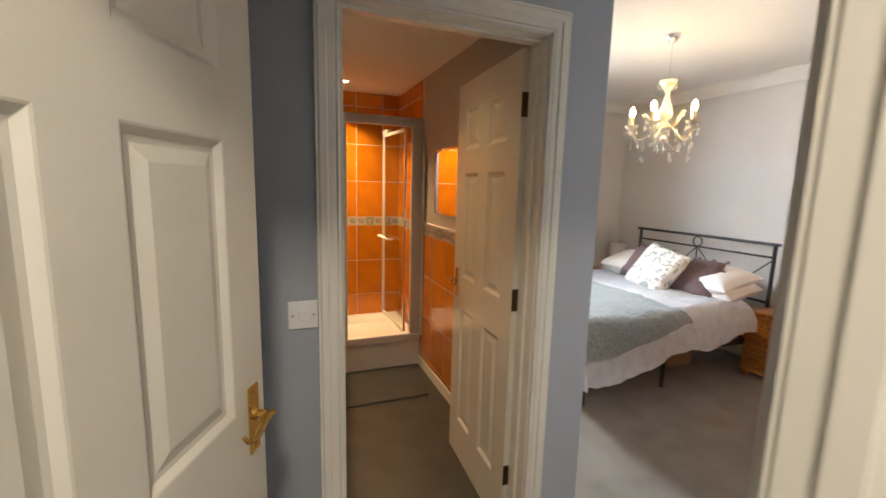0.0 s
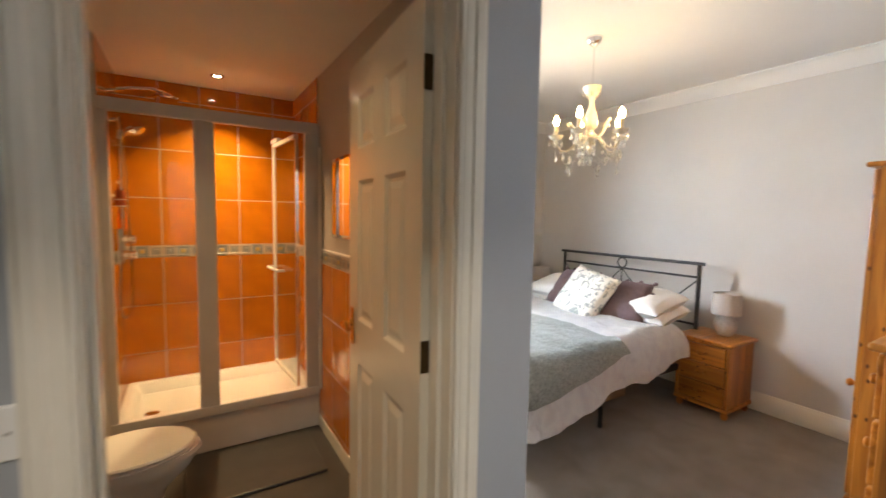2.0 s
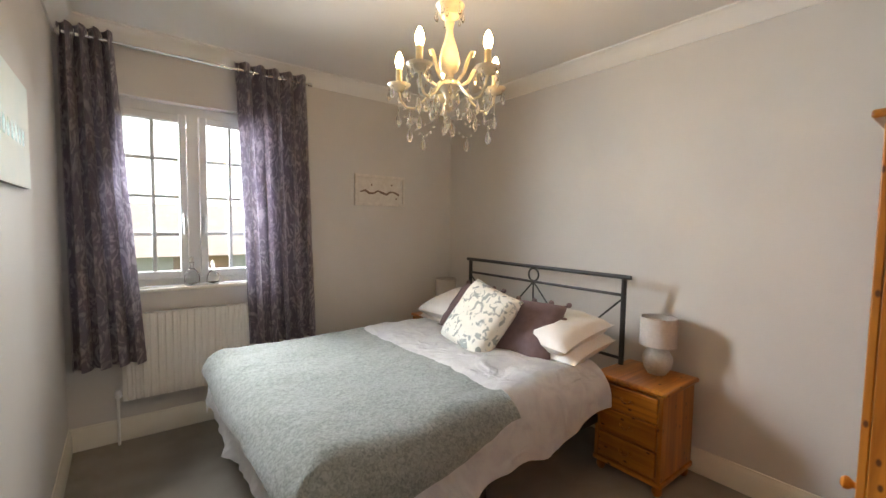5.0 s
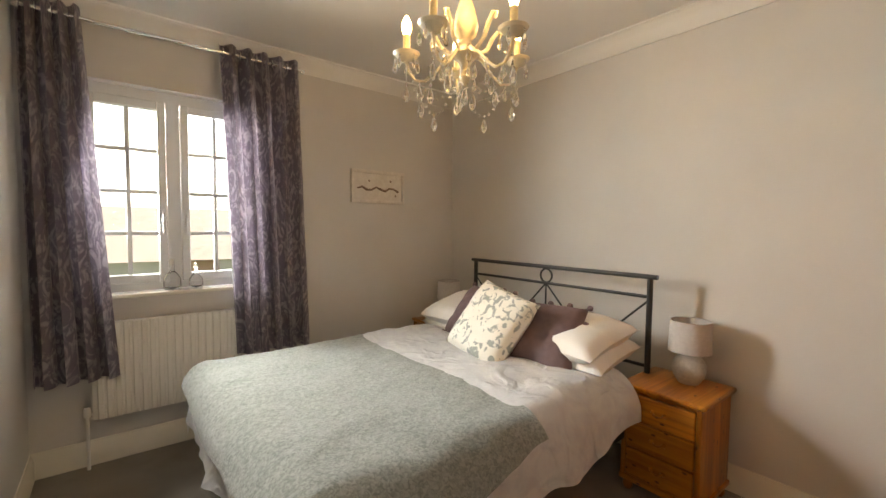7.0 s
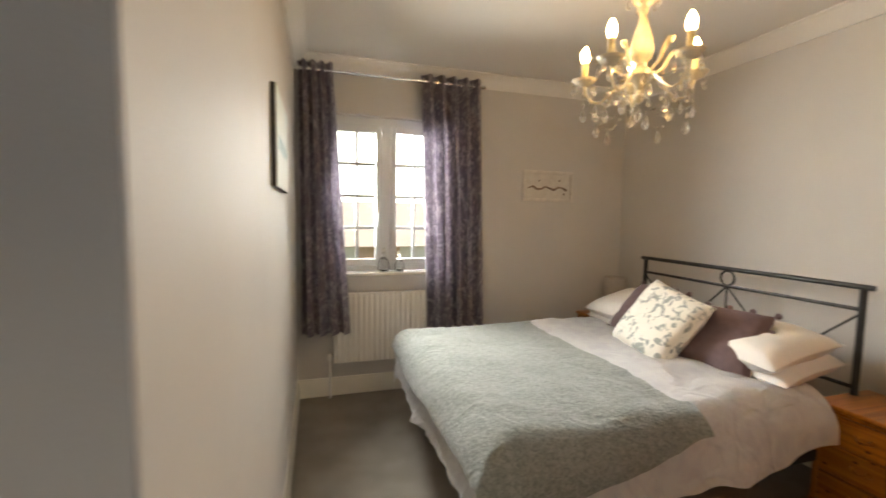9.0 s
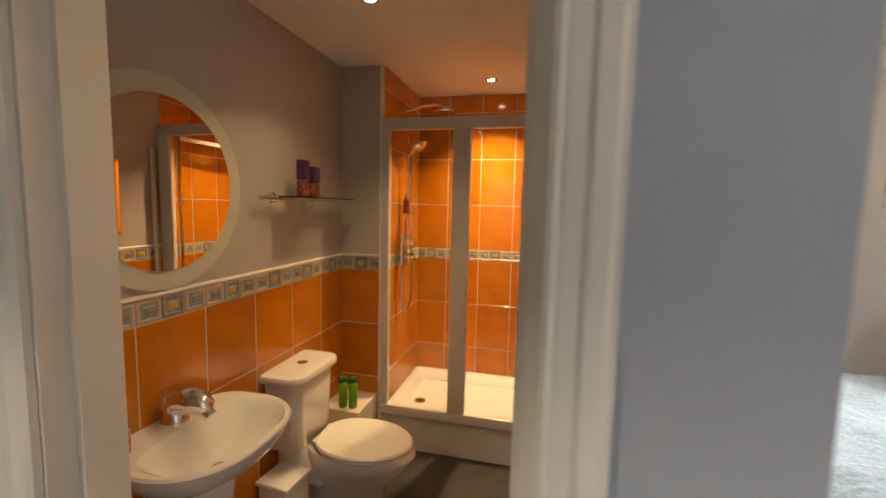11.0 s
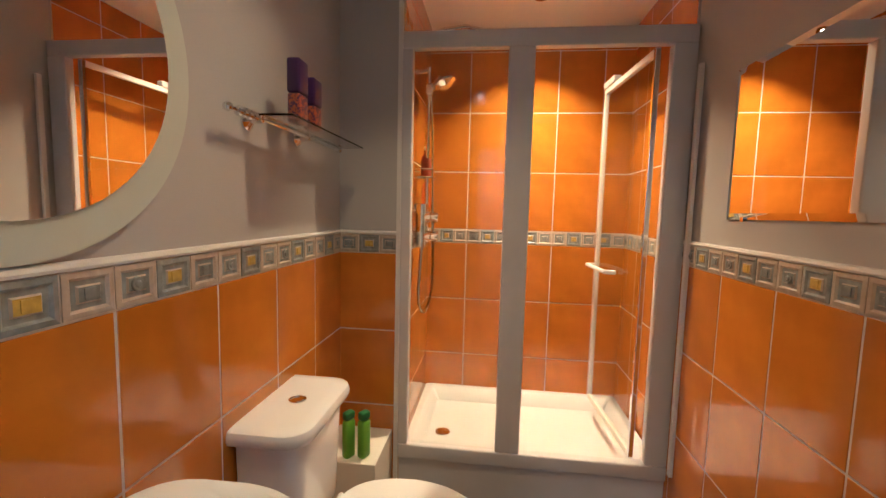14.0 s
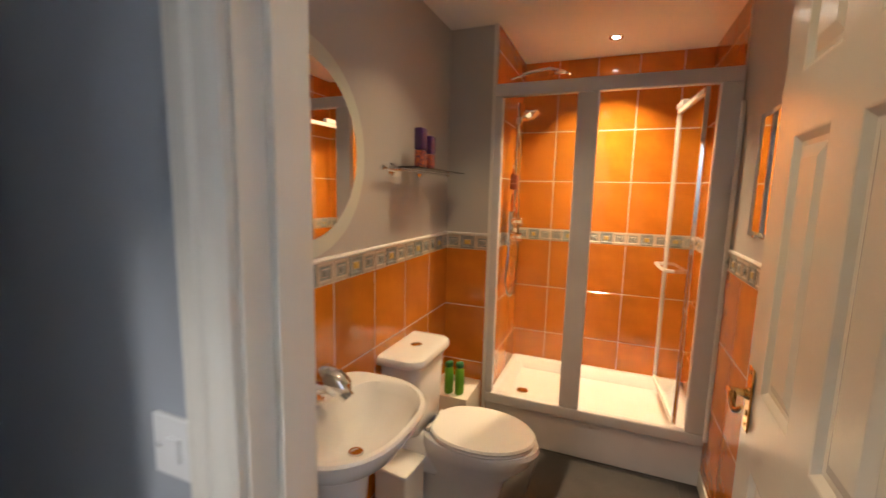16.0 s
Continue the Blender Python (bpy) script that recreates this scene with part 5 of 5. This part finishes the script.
# toilet
def round_slab(x0, x1, y0, y1, z0, z1, r, edge, foot=1.0):
    """Slab flat at the wall (x0), its two front corners rounded on plan, with softened rims; foot narrows its base."""
    b = bmesh.new()
    rings = []
    for inset, z, k in ((edge, z0, foot), (edge * 0.3, z0 + edge * 0.3, foot), (0, z0 + edge, foot), (0, z1 - edge, 1.0), (edge * 0.3, z1 - edge * 0.3, 1.0), (edge, z1, 1.0), (edge * 3, z1 + 0.002, 1.0)):
        xa, xb, ya, yb = x0, x0 + (x1 - x0) * k - inset, y0 * k + inset, y1 * k - inset
        q = max(r - inset, 0.01)
        plan = [(xa, ya)]
        plan += [(xb - q + q * math.sin(a), ya + q - q * math.cos(a)) for a in [i * math.pi / 16 for i in range(9)]]
        plan += [(xb - q + q * math.cos(a), yb - q + q * math.sin(a)) for a in [i * math.pi / 16 for i in range(9)]]
        plan.append((xa, yb))
        rings.append([b.verts.new((x, y, z)) for x, y in plan])
    n = len(rings[0])
    for p, q in zip(rings, rings[1:]):
        for i in range(n):
            b.faces.new((p[i], p[(i + 1) % n], q[(i + 1) % n], q[i]))
    b.faces.new(rings[0])
    b.faces.new(rings[-1])
    bmesh.ops.recalc_face_normals(b, faces=b.faces[:])
    return b


tl = thing("toilet", BATH @ pose(2.018, 3.885, 0) @ Matrix.Diagonal((1.06, 1, 1.015, 1)), "white close-coupled toilet with the lid down", "toilet")
part("cistern", round_slab(0.012, 0.185, -0.178, 0.178, 0.40, 0.748, 0.055, 0.008, 0.93), M_CERAMIC, tl, smooth=True)
part("cistern_lid", round_slab(0.004, 0.212, -0.208, 0.208, 0.742, 0.788, 0.075, 0.016), M_CERAMIC, tl, smooth=True)
part("flush_button", lathe([(0.026, 0), (0.026, 0.006), (0.021, 0.008), (0.020, 0.005), (0, 0.005)], 20, m=pose(0.10, 0, 0.787)), M_CHROME, tl, smooth=True)


def oval_loft(rows, n=32):
    """rows: centre x, half length, half width, z; egg-shaped rings lofted."""
    b = bmesh.new()
    R = []
    for cx, a, w, z in rows:
        ring = []
        for i in range(n):
            t = 2 * math.pi * i / n
            c, s = math.cos(t), math.sin(t)
            xx = cx + a * (abs(c) ** 0.85) * (1 if c > 0 else -1)
            ring.append(b.verts.new((xx, w * s * (1 - 0.12 * max(c, 0)) * (1 if c > 0 else (abs(s) ** -0.25 if abs(s) > 0.2 else 1.4)), z)))
        R.append(ring)
    for p, q in zip(R, R[1:]):
        for i in range(n):
            b.faces.new((p[i], p[(i + 1) % n], q[(i + 1) % n], q[i]))
    b.faces.new(R[0])
    b.faces.new(R[-1])
    return b


part("pan", oval_loft([(0.33, 0.20, 0.10, 0.0), (0.33, 0.20, 0.10, 0.03), (0.33, 0.18, 0.088, 0.10), (0.35, 0.20, 0.10, 0.22), (0.40, 0.25, 0.15, 0.32), (0.42, 0.265, 0.178, 0.385), (0.42, 0.26, 0.175, 0.405)]), M_CERAMIC, tl, smooth=True)
part("shelf", box(0.012, 0.26, -0.11, 0.11, 0.20, 0.405, 0.03, 3), M_CERAMIC, tl, smooth=True)
part("seat", oval_loft([(0.435, 0.225, 0.183, 0.406), (0.435, 0.228, 0.186, 0.414), (0.435, 0.225, 0.183, 0.422)]), M_PLASTIC, tl, smooth=True)
part("lid", oval_loft([(0.435, 0.230, 0.187, 0.424), (0.435, 0.233, 0.190, 0.432), (0.435, 0.226, 0.184, 0.442), (0.435, 0.15, 0.12, 0.446)]), M_PLASTIC, tl, smooth=True)
for y in (-0.07, 0.07):
    part("seat_hinge", tube([(0.205, y - 0.02, 0.424), (0.205, y + 0.02, 0.424)], 0.011, 10), M_PLASTIC, tl)

# pipe box behind the toilet, with bottles
lg = tagged(structure("pipe_box", box(2.013, 2.275, 4.245, 4.54, 0, 0.37, 0.004), M_TRIM, "cream painted boxed pipe ledge beside the toilet"), kind="structure")
lg.matrix_basis = BATH


def shampoo(m):
    r = thing("shampoo_bottle", BATH @ m, "lime green shampoo bottle with dark cap on the ledge", "bottle", "green bottles on the ledge")
    part("body", box(-0.026, 0.026, -0.019, 0.019, 0, 0.165, 0.014, 3), M_GREEN, r, smooth=True)
    part("cap", box(-0.024, 0.024, -0.017, 0.017, 0.165, 0.20, 0.010, 3), M_GREENCAP, r, smooth=True)


shampoo(pose(2.150, 4.285, 0.37, 0, 0, 60))
shampoo(pose(2.212, 4.295, 0.37, 0, 0, 60))

# basin
bs = thing("basin", on_left(3.15, 0) @ pose(0, 0, 0, 0, 0, 90) @ Matrix.Diagonal((1.06, 1.06, 1, 1)), "white ceramic pedestal basin with chrome mixer tap", "basin")


def basin_bm():
    """Rounded D on plan: flat at the wall (x = 0), bowed front, with a sunk bowl. Local x out from the wall is negative y of the pose."""
    n = 48

    def ring(w, d, ox, z):
        out = []
        for i in range(n):
            t = 2 * math.pi * i / n
            c, s = math.cos(t), math.sin(t)
            px = ox + d * (c if c > 0 else -(abs(c) ** 0.45))
            py = w * (abs(s) ** 0.72) * (1 if s > 0 else -1)
            out.append((px, py, z))
        return out
    rows = [ring(0.10, 0.09, 0.13, 0.62), ring(0.17, 0.14, 0.16, 0.68), ring(0.245, 0.20, 0.20, 0.75), ring(0.272, 0.222, 0.205, 0.80), ring(0.276, 0.226, 0.206, 0.818), ring(0.270, 0.222, 0.205, 0.826), ring(0.255, 0.207, 0.206, 0.826),
            ring(0.235, 0.155, 0.250, 0.818), ring(0.215, 0.140, 0.252, 0.790), ring(0.17, 0.115, 0.250, 0.730), ring(0.09, 0.07, 0.235, 0.695), ring(0.03, 0.03, 0.23, 0.688)]
    b = bmesh.new()
    R = [[b.verts.new((max(x, -0.018), y, z)) for x, y, z in r] for r in rows]
    for p, q in zip(R, R[1:]):
        for i in range(n):
            b.faces.new((p[i], p[(i + 1) % n], q[(i + 1) % n], q[i]))
    b.faces.new(R[0])
    b.faces.new(R[-1])
    return b


bo = basin_bm()
bmesh.ops.transform(bo, matrix=pose(0.021, 0, 0.025) @ Matrix.Diagonal((0.93, 0.96, 1, 1)), verts=bo.verts[:])
part("bowl", bo, M_CERAMIC, bs, smooth=True)
part("pedestal", oval_loft([(0.17, 0.10, 0.105, 0.0), (0.17, 0.095, 0.10, 0.03), (0.17, 0.085, 0.085, 0.15), (0.17, 0.085, 0.085, 0.50), (0.17, 0.10, 0.11, 0.68)]), M_CERAMIC, bs, smooth=True)
part("waste", lathe([(0.024, 0), (0.022, 0.004), (0.014, 0.003), (0, 0.006)], 18, m=pose(0.235, 0, 0.715)), M_CHROME, bs, smooth=True)
part("overflow", lathe([(0.013, 0), (0.012, 0.003), (0.008, 0.001), (0, 0.001)], 14, m=pose(0.122, 0, 0.800, 0, 70)), M_CHROME, bs, smooth=True)
tp = lathe([(0, 0), (0.034, 0), (0.034, 0.008), (0.029, 0.014), (0.027, 0.055), (0.032, 0.070), (0, 0.080)], 20)
tube([(0.0, 0, 0.045), (0.05, 0, 0.058), (0.095, 0, 0.052), (0.115, 0, 0.035)], [0.026, 0.023, 0.020, 0.017], 14, tp)
tap = part("tap", tp, M_CHROME, bs, smooth=True, m=pose(0.070, 0, 0.851) @ Matrix.Scale(1.22, 4))
part("tap_lever", tube([(-0.046, 0, 0.062), (-0.034, 0, 0.068), (0.0, 0, 0.076), (0.04, 0, 0.079), (0.08, 0, 0.073), (0.108, 0, 0.060), (0.118, 0, 0.053)], [0.006, 0.022, 0.035, 0.037, 0.033, 0.022, 0.006], 16), M_CHROME, tap, smooth=True)
part("plug_chain", tube([(0.018, 0.06, 0.93), (0.022, 0.055, 0.90), (0.035, 0.045, 0.872), (0.055, 0.035, 0.858)], 0.0022, 6), M_CHROME, bs, smooth=True)
part("plug_chain_stud", lathe([(0, 0), (0.014, 0), (0.014, 0.006), (0, 0.007)], 12, m=pose(0.01, 0.06, 0.93, 0, 90)), M_CHROME, bs)

pb = thing("perfume_bottle", on_left(2.955, 0.851) @ pose(0, 0.075, 0), "rose tinted glass pump bottle on the basin", "bottle")
part("body", lathe([(0, 0), (0.024, 0), (0.026, 0.006), (0.026, 0.070), (0.014, 0.085), (0.010, 0.092), (0, 0.092)], 16), M_PINKLIQ, pb, smooth=True)
part("pump", lathe([(0, 0.092), (0.012, 0.092), (0.012, 0.110), (0.005, 0.112), (0.005, 0.122), (0.010, 0.124), (0.010, 0.136), (0, 0.137)], 14), M_GOLD, pb, smooth=True)
bn = thing("waste_bin", BATH @ pose(2.14, 3.69, 0, 0, 0, -6), "small cream plastic bin beside the pedestal", "bin")
bb = box(-0.085, 0.085, -0.085, 0.085, 0, 0.30, 0.015, 3)
part("body", bb, M_WHITEMET, bn, smooth=True)
part("rim", box(-0.092, 0.092, -0.092, 0.092, 0.29, 0.312, 0.008, 2), M_PLASTIC, bn, smooth=True)
mat_ = thing("bath_mat", BATH @ pose(0, 0, 0), "dark grey bath mat in front of the shower", "mat")
part("body", box(2.66, 3.40, 3.95, 4.50, 0.001, 0.018, 0.007, 2), M_BATHFLOOR, mat_)
structure("baseboard_3", sweep([BR0, BR1], [(0, 0), (0.014, 0), (0.014, 0.085), (0.006, 0.095), (0, 0.095)]), M_TRIM, "cream gloss skirting in the shower room").matrix_basis = BATH
structure("trim_tile_edge", box(2.283, 2.3015, 4.525, 4.5395, 0.0, CB), M_WHITEMET, "pale edge trim where tiles meet the enclosure").matrix_basis = BATH
structure("trim_wall_channel", box(3.492, 3.508, 4.46, 4.485, 0.3, 2.0, 0.003), M_WHITEMET, "white pipe cover beside the enclosure").matrix_basis = BATH

# ---- tiles: each a piece of its own ----
TILE_MESH = {}


def tile_mesh(w, h):
    key = (round(w, 3), round(h, 3))
    if key not in TILE_MESH:
        b = box(0, w, 0, 0.007, 0, h)
        bmesh.ops.bevel(b, geom=[e for e in b.edges if e.verts[0].co.y > 0.005 and e.verts[1].co.y > 0.005], offset=0.0022, segments=1, affect="EDGES")
        bmesh.ops.recalc_face_normals(b, faces=b.faces[:])
        me = bpy.data.meshes.new("tile")
        b.to_mesh(me)
        b.free()
        me.materials.append(M_TILE)
        TILE_MESH[key] = me
    return TILE_MESH[key]


BORD_MESH = {}


def border_mesh(w, h, kind):
    """Small relief tile: raised outer frame, sunk field, central motif."""
    key = (round(w, 3), kind)
    if key not in BORD_MESH:
        b = bmesh.new()
        fr_, fi, mo = ((0, 1, 1), (1, 1, 2), (0, 1, 1))[kind]
        lp = []
        for ins, y in ((0, 0), (0, 0.008), (0.010, 0.010), (0.015, 0.006), (0.024, 0.006), (0.027, 0.009)):
            lp.append([b.verts.new(p) for p in ((ins, y, ins), (w - ins, y, ins), (w - ins, y, h - ins), (ins, y, h - ins))])
        for k, (a, c) in enumerate(zip(lp, lp[1:])):
            for i in range(4):
                f = b.faces.new((a[i], a[(i + 1) % 4], c[(i + 1) % 4], c[i]))
                f.material_index = fr_ if k < 3 else (fi if k == 3 else 0)
        f = b.faces.new(lp[-1])
        f.material_index = mo
        if kind == 2:
            lathe([(0.016, 0), (0.014, 0.004), (0.008, 0.003), (0.005, 0.006), (0, 0.006)], 12, b, pose(w / 2, 0.008, h / 2, -90), mat=1)
        else:
            box(w / 2 - 0.010, w / 2 + 0.010, 0.008, 0.011, h / 2 - 0.010, h / 2 + 0.010, bm=b, mat=1 if kind == 0 else 2)
        bmesh.ops.recalc_face_normals(b, faces=b.faces[:])
        me = bpy.data.meshes.new("border_tile")
        b.to_mesh(me)
        b.free()
        for mm in (M_BORD1, M_BORD2, M_BORD3):
            me.materials.append(mm)
        BORD_MESH[key] = me
    return BORD_MESH[key]


def cuts(length, size, first):
    """Edges along a run: a first piece of its own size, then whole ones and a cut."""
    e = [0.0]
    x = first
    while x < length - 0.01:
        e.append(x)
        x += size
    e.append(length)
    return e


Z_LOW, Z_B0, Z_B1 = [0.0, 0.124, 0.486, 0.846, 1.206], 1.206, 1.290
Z_HIGH = [1.290, 1.646, 2.004, 2.364, CB]


def tiled(parent, p0, p1, size, first, high, bstart=0):
    """Tiles on a wall face from p0 to p1, the room on the left hand."""
    d = Vector(p1) - Vector(p0)
    L, ang = d.length, math.degrees(math.atan2(d.y, d.x))
    base = pose(p0[0], p0[1], 0, 0, 0, ang)
    top = CB if high else Z_B1
    part("grout_bed", box(0, L, 0.0, 0.0076, 0.0, top - 0.001), M_GROUT, parent, m=base)
    g = 0.0022
    xs = cuts(L, size, first)
    for zs in ([Z_LOW, Z_HIGH] if high else [Z_LOW]):
        for z0, z1 in zip(zs, zs[1:]):
            for x0, x1 in zip(xs, xs[1:]):
                if x1 - x0 < 0.02:
                    continue
                t = new("tile", tile_mesh(x1 - x0 - 2 * g, z1 - z0 - 2 * g))
                t.parent = parent
                t.matrix_basis = base @ pose(x0 + g, 0.002, z0 + g)
    for x0, x1 in zip(xs, xs[1:]):
        n = max(1, round((x1 - x0) / (size / 3)))
        for k in range(n):
            w = (x1 - x0) / n
            if w < 0.05:
                continue
            t = new("border_tile", border_mesh(w - 2 * g, Z_B1 - Z_B0 - 2 * g, (k + bstart) % 3))
            t.parent = parent
            t.matrix_basis = base @ pose(x0 + k * w + g, 0.002, Z_B0 + g)
    if not high:
        cp = sweep([(0, 0), (L, 0)], [(a, Z_B1 + h) for a, h in ((0, 0), (0.012, 0.001), (0.015, 0.007), (0.012, 0.014), (0.004, 0.017), (0, 0.017))])
        part("dado_trim", cp, M_WHITEMET, parent, "white rounded tile trim", True, m=base)


tiled(wall_bath_west, BL1, BL0, 0.294, 0.288, False)
tiled(wall_nib, NB, BL1, 0.30, 0.30, False)
tiled(wall_nib, SB, NB, 0.263, 0.263, True)
tiled(wall_back, BR2, SB, 0.263, 0.175, True)
tiled(wall_bath_east, BR0, BR1, 0.283, 0.203, False)
tiled(wall_bath_east, BR1, BR2, 0.263, 0.263, True)
